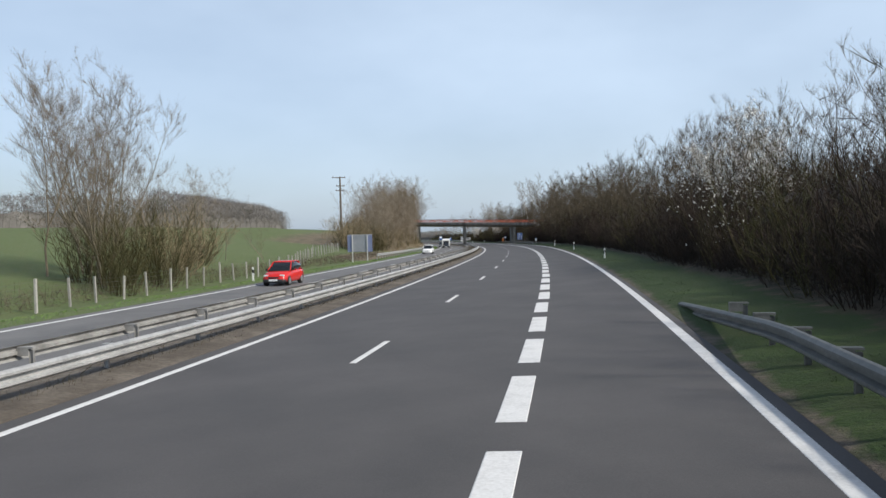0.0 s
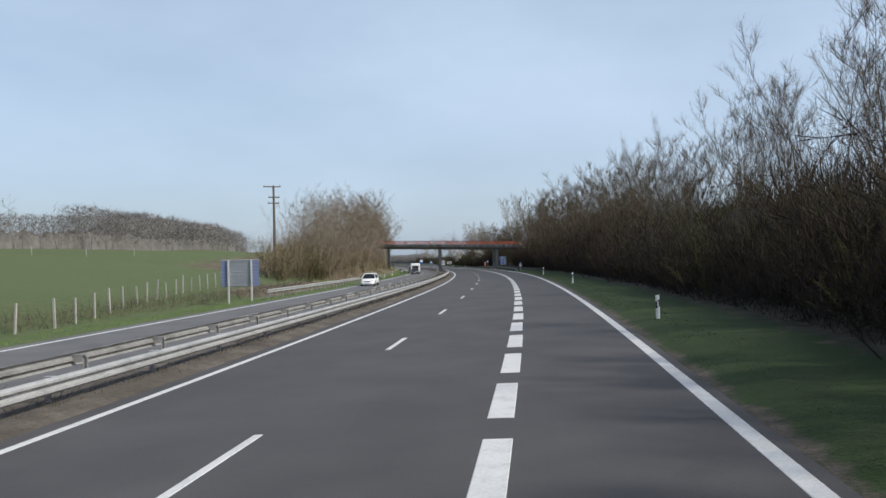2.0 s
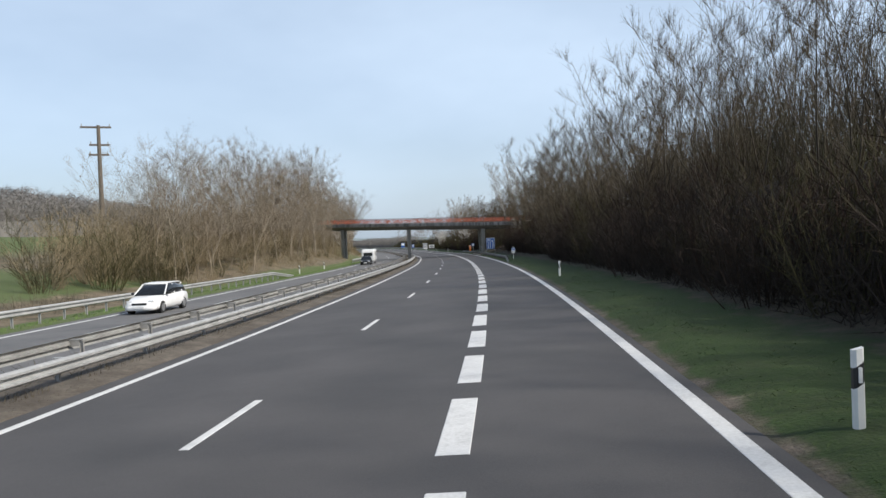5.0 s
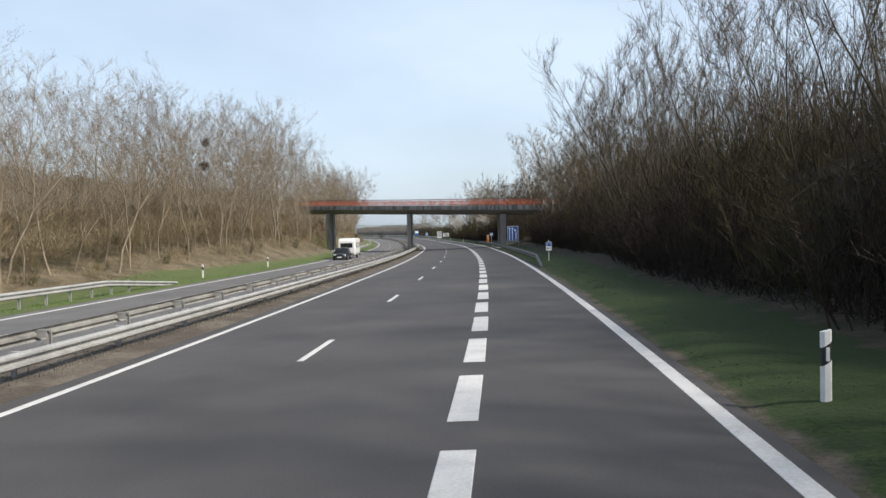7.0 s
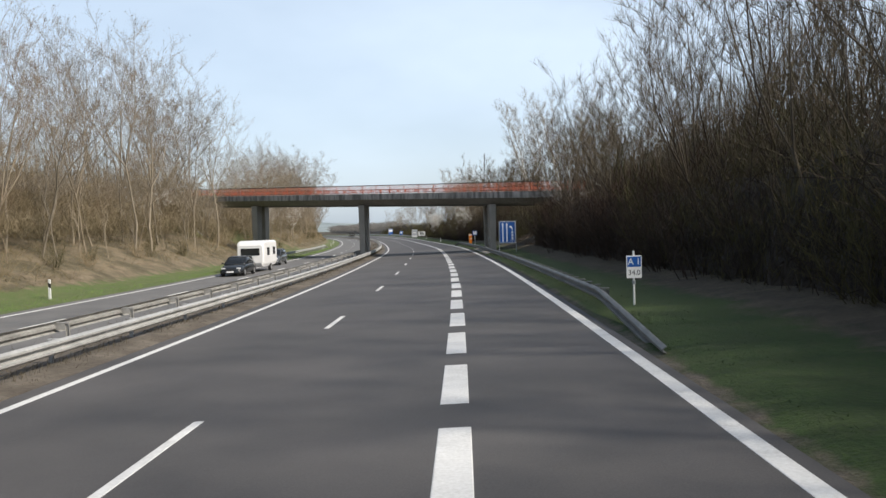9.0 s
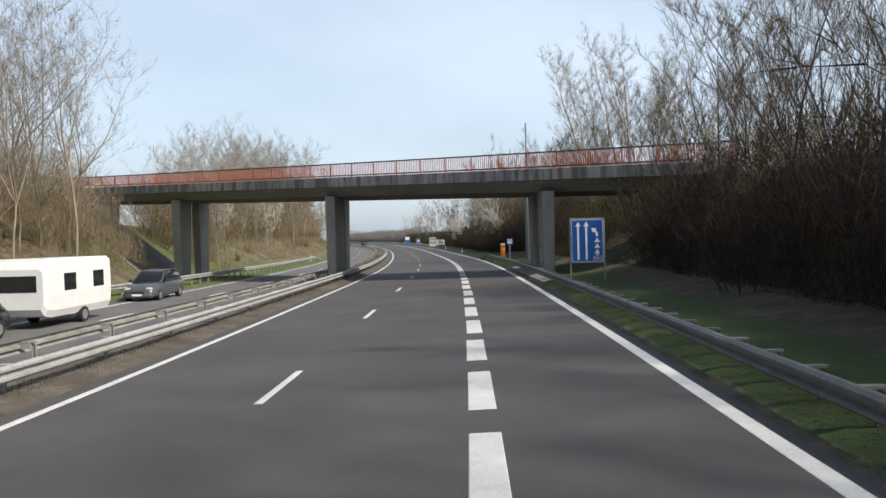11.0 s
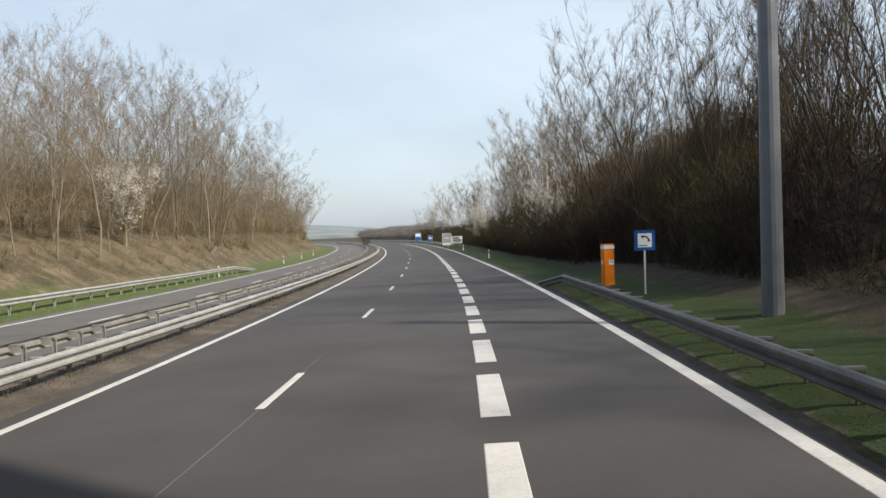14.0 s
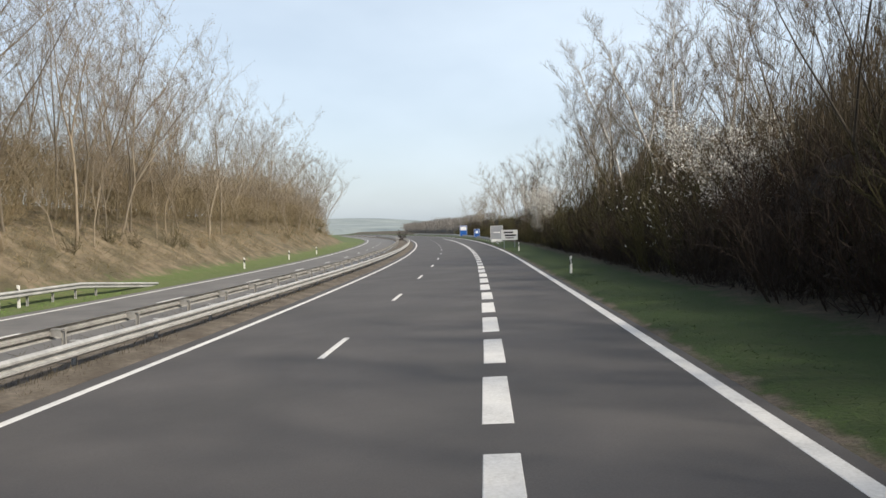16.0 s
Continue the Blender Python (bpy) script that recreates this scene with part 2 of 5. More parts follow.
for _n, _c in (("car_red", (0.55, 0.025, 0.02)), ("car_white", (0.78, 0.78, 0.77)), ("car_grey", (0.075, 0.082, 0.088)), ("car_black", (0.014, 0.015, 0.016))):
    M[_n] = surface(_n, ((0.3, tuple(v * 0.9 for v in _c)), (0.7, _c)), 1.5, 0.22, fine=0.03, bump=0)


def concrete(name, tint, streaks, low, stretch):
    """Cast concrete with broad stains, upright water marks and a sandy grain."""
    m, n, l, b = material(name, 0.9)
    big, grain = tex(n, l, 0.55, 5), tex(n, l, 28, 4, 0.6, seed=2.0)
    streak = tex(n, l, 1.0, 4, 0.6, stretch, seed=5.0)
    col = ramp(n, l, big, tuple((p, tuple(v * k for v in tint)) for p, k in ((0.25, 0.80), (0.55, 1.0), (0.8, 1.12))))
    col = mixed(n, l, streaks, col, ramp(n, l, streak, ((0.40, low), (0.6, (1, 1, 1)))), "MULTIPLY")
    col = mixed(n, l, 0.25, col, ramp(n, l, grain, ((0.3, (0.3, 0.3, 0.3)), (0.7, (0.75, 0.75, 0.75)))), "OVERLAY")
    l.new(col, b.inputs["Base Color"])
    relief(n, l, b, grain, 0.3, 0.006)
    return m


M["concrete"] = concrete("smooth_concrete", (0.285, 0.272, 0.243), 0.28, (0.62, 0.61, 0.58), (1.6, 1.6, 0.14))
M["fascia"] = concrete("water_streaked_concrete", (0.31, 0.295, 0.27), 0.85, (0.30, 0.30, 0.29), (2.6, 2.6, 0.35))
M["median"] = surface("gravelly_earth", ((0.3, (0.055, 0.044, 0.033)), (0.5, (0.088, 0.073, 0.056)), (0.65, (0.135, 0.115, 0.092)), (0.8, (0.075, 0.07, 0.035))), 0.9, 0.95, fine=0.5, fine_scale=9, bump=0.6, bump_d=0.03)


def earth():
    """Grass, bare verge and leaf litter, by the land's own slope and patches painted per vertex for what grows there;
    the grass colour holds shade on the right, sun on the left.
    """
    m, n, l, b = material("grass_and_litter", 0.95)
    attr = n.new("ShaderNodeAttribute")
    attr.attribute_name = "cover"
    sep = n.new("ShaderNodeSeparateColor")
    l.new(attr.outputs["Color"], sep.inputs["Color"])
    big, mid, fine = tex(n, l, 0.11, 5), tex(n, l, 1.3, 5, 0.65, seed=2), tex(n, l, 14, 4, 0.65, seed=4)
    # this grass is darkened for the right verge's shade, the next brightened for sun
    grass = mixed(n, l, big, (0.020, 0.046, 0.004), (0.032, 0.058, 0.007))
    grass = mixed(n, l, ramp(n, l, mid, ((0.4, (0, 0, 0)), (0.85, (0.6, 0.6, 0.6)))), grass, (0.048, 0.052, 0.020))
    sunlit_pasture = mixed(n, l, big, (0.048, 0.092, 0.018), (0.078, 0.114, 0.030))
    sunlit_pasture = mixed(n, l, ramp(n, l, mid, ((0.3, (0, 0, 0)), (0.75, (0.8, 0.8, 0.8)))), sunlit_pasture, (0.115, 0.115, 0.048))
    grass = mixed(n, l, sep.outputs["Blue"], grass, sunlit_pasture)
    litter = ramp(n, l, mid, ((0.3, (0.036, 0.027, 0.018)), (0.55, (0.074, 0.058, 0.036)), (0.75, (0.125, 0.098, 0.061))))
    dry = ramp(n, l, mid, ((0.3, (0.085, 0.064, 0.040)), (0.5, (0.155, 0.122, 0.078)), (0.75, (0.235, 0.190, 0.128))))
    patch = tex(n, l, 0.38, 4, 0.6, seed=7)
    dry = mixed(n, l, ramp(n, l, patch, ((0.42, (0, 0, 0)), (0.62, (0.85, 0.85, 0.85)))), dry, ramp(n, l, fine, ((0.35, (0.030, 0.026, 0.014)), (0.65, (0.085, 0.074, 0.036)))))
    litter = mixed(n, l, sep.outputs["Blue"], litter, dry)
    dirt = ramp(n, l, mid, ((0.3, (0.075, 0.058, 0.042)), (0.6, (0.125, 0.10, 0.075)), (0.8, (0.17, 0.145, 0.11))))
    ragged = n.new("ShaderNodeMath")
    ragged.operation = "ADD"
    l.new(sep.outputs["Red"], ragged.inputs[0])
    off = n.new("ShaderNodeMath")
    off.operation, off.inputs[1].default_value = "SUBTRACT", 0.5
    l.new(mid, off.inputs[0])
    l.new(off.outputs[0], ragged.inputs[1])
    col = mixed(n, l, ramp(n, l, ragged.outputs[0], ((0.35, (0, 0, 0)), (0.65, (1, 1, 1)))), grass, litter)
    rag2 = n.new("ShaderNodeMath")
    rag2.operation = "ADD"
    l.new(sep.outputs["Green"], rag2.inputs[0])
    l.new(off.outputs[0], rag2.inputs[1])
    col = mixed(n, l, ramp(n, l, rag2.outputs[0], ((0.35, (0, 0, 0)), (0.65, (1, 1, 1)))), col, dirt)
    col = mixed(n, l, 0.45, col, ramp(n, l, fine, ((0.3, (0.2, 0.2, 0.2)), (0.7, (0.8, 0.8, 0.8)))), "OVERLAY")
    l.new(col, b.inputs["Base Color"])
    relief(n, l, b, fine, 0.8, 0.06)
    return m


M["earth"] = earth()


def bark(name, stops, vary):
    m, n, l, b = material(name, 0.9)
    along = tex(n, l, 3.0, 4, 0.6, (1, 1, 0.35))
    col = ramp(n, l, along, stops)
    info = n.new("ShaderNodeObjectInfo")
    col = mixed(n, l, 1.0, col, ramp(n, l, info.outputs["Random"], ((0.0, (0.72, 0.70, 0.68)), (0.5, (1, 0.96, 0.9)), (1.0, vary))), "MULTIPLY")
    l.new(col, b.inputs["Base Color"])
    relief(n, l, b, tex(n, l, 20, 3, 0.6, (1, 1, 0.3), seed=1), 0.4, 0.01)
    return m


M["bark"] = bark("bark", ((0.3, (0.175, 0.150, 0.115)), (0.7, (0.315, 0.278, 0.220))), (0.92, 0.84, 0.74))
M["twig"] = bark("twigs", ((0.3, (0.140, 0.116, 0.086)), (0.7, (0.236, 0.200, 0.150))), (0.92, 0.80, 0.68))
M["paletwig"] = bark("pale_twigs", ((0.3, (0.168, 0.144, 0.112)), (0.7, (0.285, 0.248, 0.196))), (0.95, 0.89, 0.80))
# bark and twigs of the right-hand wood, darkened to hold its shade
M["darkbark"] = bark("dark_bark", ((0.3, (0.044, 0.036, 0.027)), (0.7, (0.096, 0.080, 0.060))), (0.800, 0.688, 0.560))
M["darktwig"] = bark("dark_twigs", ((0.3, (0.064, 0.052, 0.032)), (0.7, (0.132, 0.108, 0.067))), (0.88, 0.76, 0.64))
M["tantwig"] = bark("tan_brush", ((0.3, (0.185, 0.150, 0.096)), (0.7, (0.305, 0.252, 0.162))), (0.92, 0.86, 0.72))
M["birch"] = bark("birch_bark", ((0.35, (0.10, 0.09, 0.08)), (0.45, (0.55, 0.53, 0.49)), (0.8, (0.66, 0.64, 0.60))), (1, 1, 1))
# shrub brown lowered in place of the shade along the wood's edge
M["shrub"] = bark("shaded_shrub_twigs", ((0.3, (0.021, 0.0145, 0.010)), (0.7, (0.042, 0.028, 0.019))), (0.85, 0.62, 0.48))
M["shrubgreen"] = bark("budding_twigs", ((0.3, (0.041, 0.036, 0.012)), (0.7, (0.082, 0.072, 0.024))), (0.75, 0.80, 0.55))
M["reddish"] = bark("reddish_stems", ((0.3, (0.040, 0.021, 0.012)), (0.7, (0.084, 0.045, 0.025))), (0.9, 0.75, 0.62))
# near-black fill that stands in for the shade deep in the undergrowth
M["brush_shade"] = surface("shade_in_brush", ((0.3, (0.012, 0.009, 0.007)), (0.55, (0.022, 0.016, 0.011)), (0.8, (0.036, 0.027, 0.018))), 1.3, 0.95, fine=0.6, fine_scale=7, bump=0.8, bump_d=0.08)
# stem colour with the wood's inner shade in it
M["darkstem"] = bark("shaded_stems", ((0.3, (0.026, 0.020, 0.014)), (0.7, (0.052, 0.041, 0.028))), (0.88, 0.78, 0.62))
M["brushwood"] = bark("brushwood", ((0.3, (0.105, 0.088, 0.048)), (0.7, (0.185, 0.155, 0.090))), (0.92, 0.88, 0.70))
# left-hand blades, sunlight put into a brighter green
M["sunlit_blades"] = surface("sunlit_grass_blades", ((0.3, (0.10, 0.19, 0.036)), (0.55, (0.13, 0.21, 0.048)), (0.8, (0.22, 0.21, 0.09))), 0.8, 0.8, bump=0)
M["deadgrass"] = surface("dead_grass", ((0.3, (0.052, 0.042, 0.027)), (0.55, (0.092, 0.076, 0.050)), (0.8, (0.14, 0.118, 0.078))), 1.4, 0.9, fine=0.4, fine_scale=14, bump=0)
# concrete darkened to stand for the shade under the bridge
M["soffit"] = concrete("shaded_concrete", (0.135, 0.125, 0.112), 0.25, (0.6, 0.6, 0.58), (0.5, 0.5, 0.5))
# right-hand blades, shade put into a darker green
M["blades"] = surface("shaded_grass_blades", ((0.3, (0.020, 0.046, 0.008)), (0.55, (0.031, 0.058, 0.010)), (0.8, (0.056, 0.058, 0.022))), 0.8, 0.8, bump=0)
M["blossom"] = surface("blossom", ((0.3, (0.74, 0.72, 0.66)), (0.7, (0.86, 0.85, 0.80))), 5.0, 0.8, bump=0)
# twig colour paled towards grey, distance haze included
M["farwood"] = surface("far_wood", ((0.3, (0.125, 0.115, 0.105)), (0.55, (0.175, 0.163, 0.150)), (0.8, (0.225, 0.212, 0.195))), 0.12, 0.95, fine=0.4, fine_scale=0.9, bump=0)
# the haze before the hill is mixed into these pale blue-greys
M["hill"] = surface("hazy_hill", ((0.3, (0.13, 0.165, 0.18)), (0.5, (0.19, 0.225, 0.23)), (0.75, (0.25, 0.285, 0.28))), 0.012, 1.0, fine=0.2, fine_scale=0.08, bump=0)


# ---------------------------------------------------------------- helpers
def mesh_of(name, verts, faces, mat):
    me = bpy.data.meshes.new(name)
    me.from_pydata([tuple(v) for v in verts], [], faces)
    me.materials.append(mat)
    me.update()
    return me


def part(name, bm, mat, parent, label="", smooth=False):
    """One mesh object from a bmesh or a mesh, under a thing or a part."""
    if isinstance(bm, bmesh.types.BMesh):
        me = bpy.data.meshes.new(name)
        bm.to_mesh(me)
        bm.free()
        me.materials.append(mat)
    else:
        me = bm
    if smooth:
        me.shade_smooth()
    ob = new(name, me)
    ob.parent = parent
    return tagged(ob, label) if label else ob


def thing(name, label, category, group="", kind="", at=None):
    ob = new(name)
    ob.empty_display_size = 0.3
    tagged(ob, label, category, group, kind)
    if at is not None:
        ob.matrix_world = at
    return ob


def box(x0, x1, y0, y1, z0, z1, bevel=0.0, bm=None):
    fresh = bmesh.new()
    bmesh.ops.create_cube(fresh, size=1)
    bmesh.ops.transform(fresh, matrix=Matrix.Translation(((x0 + x1) / 2, (y0 + y1) / 2, (z0 + z1) / 2)) @ Matrix.Diagonal((x1 - x0, y1 - y0, z1 - z0, 1)), verts=fresh.verts)
    if bevel:
        bmesh.ops.bevel(fresh, geom=fresh.edges[:], offset=bevel, segments=2, affect="EDGES")
    return joined(bm, fresh)


def rod(p, q, r, bm=None, sides=10, r2=None, caps=True):
    fresh = bmesh.new()
    p, q = Vector(p), Vector(q)
    bmesh.ops.create_cone(fresh, cap_ends=caps, segments=sides, radius1=r, radius2=r if r2 is None else r2, depth=(q - p).length)
    bmesh.ops.transform(fresh, matrix=Matrix.Translation((p + q) / 2) @ (q - p).to_track_quat("Z", "Y").to_matrix().to_4x4(), verts=fresh.verts)
    return joined(bm, fresh)


def joined(bm, fresh):
    if bm is None:
        return fresh
    keep = bpy.data.meshes.new("tmp")
    fresh.to_mesh(keep)
    fresh.free()
    bm.from_mesh(keep)
    bpy.data.meshes.remove(keep)
    return bm


def slab(outline, y0, y1, bm=None):
    """A flat plate: the outline in x and z, from y0 to y1."""
    fresh = bmesh.new()
    a, b = [fresh.verts.new((x, y0, z)) for x, z in outline], [fresh.verts.new((x, y1, z)) for x, z in outline]
    fresh.faces.new(a)
    fresh.faces.new(b[::-1])
    for i in range(len(a)):
        j = (i + 1) % len(a)
        fresh.faces.new((a[j], a[i], b[i], b[j]))
    bmesh.ops.recalc_face_normals(fresh, faces=fresh.faces)
    return joined(bm, fresh)


def strip(name, s0, s1, profile, mat, step=4.0, closed=False, lift=None):
    """A profile of (d, h) carried along the road from s0 to s1."""
    n = max(1, int(round((s1 - s0) / step)))
    verts, faces, k = [], [], len(profile)
    for i in range(n + 1):
        s = s0 + (s1 - s0) * i / n
        for d, h in profile:
            verts.append(spot(s, d, h + (lift(s) if lift else 0)))
    for i in range(n):
        for j in range(k if closed else k - 1):
            a, b = i * k + j, i * k + (j + 1) % k
            faces.append((a, b, b + k, a + k))
    if closed:
        faces += [tuple(range(k))[::-1], tuple(range(n * k, n * k + k))]
    return mesh_of(name, verts, faces, mat)


# ---------------------------------------------------------------- ground, carriageways, markings
def build_ground():
    ss = list(np.arange(-60, 440, 2.5)) + list(np.arange(440, 700, 10)) + list(np.arange(700, 1400, 50)) + [1400, 1700, 2100, 2600, 3100]
    ss = [-400, -250, -150, -100, -80] + ss
    ds = [-620, -450, -320, -240, -180, -140, -110, -90, -75, -62, -52, -45] + list(np.arange(-40, -18.7, 1.5)) + [-18.76, -18.5, -15, -11.3, -11, -10, -9, -8.3, -7.95, -7.7, -4, 0, 3.3, 3.45, 3.7, 4.1] + list(np.arange(4.6, 22, 1.2)) + [24, 28, 34, 44, 60, 90, 140, 220, 400, 800, 1600]
    verts, cover = [], []
    for s in ss:
        for d in ds:
            p = spot(s, d, lie(s, d))
            if abs(d) > 300:
                p.z -= (abs(d) - 300) * 0.004
            verts.append(p)
            wood = ease(s, 128, 150) if d < 0 else 1.0
            litter = (ease(d, 5.6, 8.2) * (1 - 0.2 * ease(s, 200, 212) * (1 - ease(s, 250, 270)) * (1 - ease(d, 13, 18))) if d > 0 else ease(-d, 21.2 + 1.8 * (1 - ease(s, 150, 190)), 22.8 + 2 * (1 - ease(s, 150, 190))) * (1 - 0.6 * ease(s, 218, 234) * (1 - ease(s, 256, 275)) * (1 - ease(-d, 34, 38))) * wood * (1 - ease(s, 400, 450)) * (1 - ease(-d, 46, 60)))
            if d < 0:
                litter = max(litter, 0.85 * ease(s, 84, 96) * (1 - ease(s, 126, 138)) * ease(-d, 22.4, 23.6) * (1 - ease(-d, 28, 31)))
            dirt = 0.7 - 0.7 * ease(d, 3.6, 4.1) if 3 < d else (0.80 + 0.25 * noise.noise(Vector((s * 0.09, 1, 2))) if -11.3 < d < -7 else 0.0)
            if 3 < d < 5:
                dirt *= 0.9
            # blue: left side, which takes the sunlit grass and the dry litter
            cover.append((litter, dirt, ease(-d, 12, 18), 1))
    k = len(ds)
    faces = [(i * k + j, i * k + j + 1, i * k + k + j + 1, i * k + k + j) for i in range(len(ss) - 1) for j in range(k - 1)]
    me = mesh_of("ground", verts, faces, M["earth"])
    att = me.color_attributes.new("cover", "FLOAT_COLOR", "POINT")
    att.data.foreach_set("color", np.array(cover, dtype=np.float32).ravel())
    me.shade_smooth()
    return tagged(new("ground", me), "grass verges, green field and leaf-littered woodland floor", "ground", kind="structure")


ground = build_ground()
road = tagged(new("road", strip("road", -70, 900, [(-7.95, -0.12), (-7.9, -0.01), (-7.4, 0.0), (-3.6, 0.0), (0, 0.0), (3.3, 0.0), (3.56, -0.015), (3.62, -0.12)], M["asphalt"], 2.5)),
              "smooth dark grey asphalt motorway carriageway", "road", kind="structure")
far_road = tagged(new("road", strip("opposite_road", -70, 900, [(-18.72, -0.12), (-18.66, -0.01), (-18.1, 0.0), (-14.7, 0.0), (-11.3, 0.0), (-11.15, -0.02), (-11.1, -0.12)], M["asphalt_old"], 2.5)),
                  "weathered lighter grey asphalt of the opposite carriageway", "road", kind="structure")
median = tagged(new("pavement", strip("median", -70, 900, [(-11.12, -0.1), (-11.05, 0.03), (-10.4, 0.09), (-9.7, 0.10), (-9.1, 0.12), (-8.6, 0.10), (-8.2, 0.05), (-7.92, 0.0), (-7.88, -0.1)], M["median"], 0.8, lift=lambda s: 0.035 * noise.noise(Vector((s * 0.5, 0, 8))))),
                "weed-grown gravel and earth of the central reserve", "pavement", kind="structure")
for _nm, _d, _w, _par in (("edge_line", 3.22, 0.25, road), ("edge_line", -7.33, 0.2, road), ("edge_line", -17.85, 0.2, far_road), ("edge_line", -11.45, 0.16, far_road)):
    part(_nm, strip("edge_line", -70, 900, [(_d - _w / 2, 0.0), (_d - _w / 2 + 0.01, 0.005), (_d + _w / 2 - 0.01, 0.005), (_d + _w / 2, 0.0)], M["paint"], 2.5), None, _par)


part("seam", strip("seam", 228, 242, [(-3.611, 0.0), (-3.609, 0.003), (-3.591, 0.003), (-3.589, 0.0)], M["asphalt_old"], 2.5), None, road, "pale paving joint")


def dashes(parent, d, w, first, period, length, start, end):
    k = math.ceil((start - first) / period)
    while first + k * period < end:
        s = first + k * period
        wob = 0.012 * math.sin(k * 2.3)
        part("lane_dash", strip("lane_dash", s, s + length, [(d - w / 2 + wob, 0.0), (d - w / 2 + 0.012 + wob, 0.006), (d + w / 2 - 0.012 + wob, 0.006), (d + w / 2 + wob, 0.0)], M["paint"], 1.5), None, parent)
        k += 1


dashes(road, 0.0, 0.41, -10.78, 4.3193, 3.05, -40, 430)
dashes(road, -3.6, 0.15, -10.21, 13.0, 3.04, -40, 430)
dashes(far_road, -14.7, 0.15, -6.0, 13.0, 3.0, -40, 430)

# ---------------------------------------------------------------- guard rails
W_BEAM = ((-0.31, 0.0), (-0.30, 0.035), (-0.26, 0.085), (-0.215, 0.085), (-0.185, 0.0), (-0.115, 0.0), (-0.085, 0.085), (-0.04, 0.085), (0.0, 0.035), (0.01, 0.0))


def guard_rail(s0, s1, d, face, top, mat, label, every=2.0, dip0=0.0, dip1=0.0, turn0=0.0, turn1=0.0, arm=0.0, close=(0, 0)):
    """A W-section beam on posts; face is the side towards traffic (+1 right). dip: metres over which an end sinks to the ground."""
    g = thing("guard_rail", label, "guard rail", "motorway guard rails")

    def low(s):
        h = 0.0
        if dip0 and s < s0 + dip0:
            h -= (1 - (s - s0) / dip0) * (top - 0.12)
        if dip1 and s > s1 - dip1:
            h -= (1 - (s1 - s) / dip1) * (top - 0.12)
        return h

    def out(s):
        if dip1 and s > s1 - dip1:
            return turn1 * (1 - (s1 - s) / dip1)
        return turn0 * (1 - (s - s0) / dip0) if dip0 and s < s0 + dip0 else 0.0

    n = max(2, int((s1 - s0) / 1.3))
    verts, faces = [], []
    outline = [(u, face * (v + 0.0)) for u, v in W_BEAM] + [(u, face * (v - 0.012)) for u, v in W_BEAM[::-1]]
    k = len(outline)
    for i in range(n + 1):
        s = s0 + (s1 - s0) * i / n
        for u, v in outline:
            verts.append(spot(s, d + v + out(s), top + u + low(s)))
    for i in range(n):
        for j in range(k):
            a, b = i * k + j, i * k + (j + 1) % k
            faces.append((a, b, b + k, a + k))
    faces += [tuple(range(k)), tuple(range(n * k, n * k + k))[::-1]]
    me = mesh_of("beam", verts, faces, mat)
    me.validate()
    part("beam", me, mat, g)
    post_me = bpy.data.meshes.new("post")
    bm = box(-0.05, 0.05, -0.006, 0.006, -0.5, top - 0.10)
    box(-0.05, -0.042, -0.03, 0.03, -0.5, top - 0.10, bm=bm)
    box(0.042, 0.05, -0.03, 0.03, -0.5, top - 0.10, bm=bm)
    bm.to_mesh(post_me)
    bm.free()
    post_me.materials.append(mat)
    arm_me = bpy.data.meshes.new("spacer")
    bm = box(min(0, -face * (arm + 0.16)), max(0, -face * (arm + 0.16)), -0.055, 0.055, top - 0.06, top - 0.025)
    box(min(0, -face * (arm + 0.05)), max(0, -face * (arm + 0.05)), -0.05, 0.05, top - 0.22, top - 0.06, bm=bm)
    bm.to_mesh(arm_me)
    bm.free()
    arm_me.materials.append(mat)
    s = s0 + dip0 + 0.6
    while s < s1 - dip1 * 0.6:
        o = new("post", post_me)
        o.parent = g
        o.matrix_world = stand(s, d - face * (0.10 + arm), 0)
        if arm:
            o = new("spacer", arm_me)
            o.parent = g
            o.matrix_world = stand(s, d, 0)
        s += 1.33 if close[0] < s < close[1] else every
    return g


guard_rail(-66, 560, -8.6, 1, 0.655, M["steel"], "galvanised steel double-wave guard rail beside the central reserve", 4.0, arm=0.22, close=(226, 243))
guard_rail(-66, 560, -11.0, -1, 0.665, M["steel_old"], "stained steel guard rail along the opposite carriageway", 4.0, arm=0.22, close=(229, 246))
guard_rail(-30, 10.8, 4.1, -1, 0.74, M["steel_dull"], "dull grey steel guard rail ending in the verge", 2.0, dip1=10.0, arm=0.22)
guard_rail(152.0, 260.0, 4.06, -1, 0.60, M["steel_dull"], "dull grey steel guard rail passing under the bridge", 1.33, dip0=7.5, dip1=3.9, turn0=-0.25, turn1=-0.5, arm=0.22)
guard_rail(79, 152, -19.9, 1, 0.75, M["steel"], "galvanised steel guard rail along the grass verge", 2.0, dip1=9.0)
guard_rail(212, 306, -20.3, 1, 0.75, M["steel"], "galvanised steel guard rail below the wooded bank", 2.0, dip1=9.0)
guard_rail(362, 560, 4.4, -1, 0.75, M["steel"], "galvanised steel guard rail round the outer bend", 4.0, dip0=6.0)


# ---------------------------------------------------------------- the bridge
SKEW, EDGE_S, DECK = 0.65, 220.6, 10.6


def deck_z(d):
    return 6.30 - 0.036 * d


def bridge_point(d, back, z):
    """A place on the bridge: d across the motorway, back metres behind the front edge, z over the road's line."""
    s = EDGE_S - SKEW * d + back
    p = spot(220 + (s - 220), d, 0)
    base = float(np.interp(222, LINE_S, LINE_Z))
    return Vector((p.x, p.y, base + z))


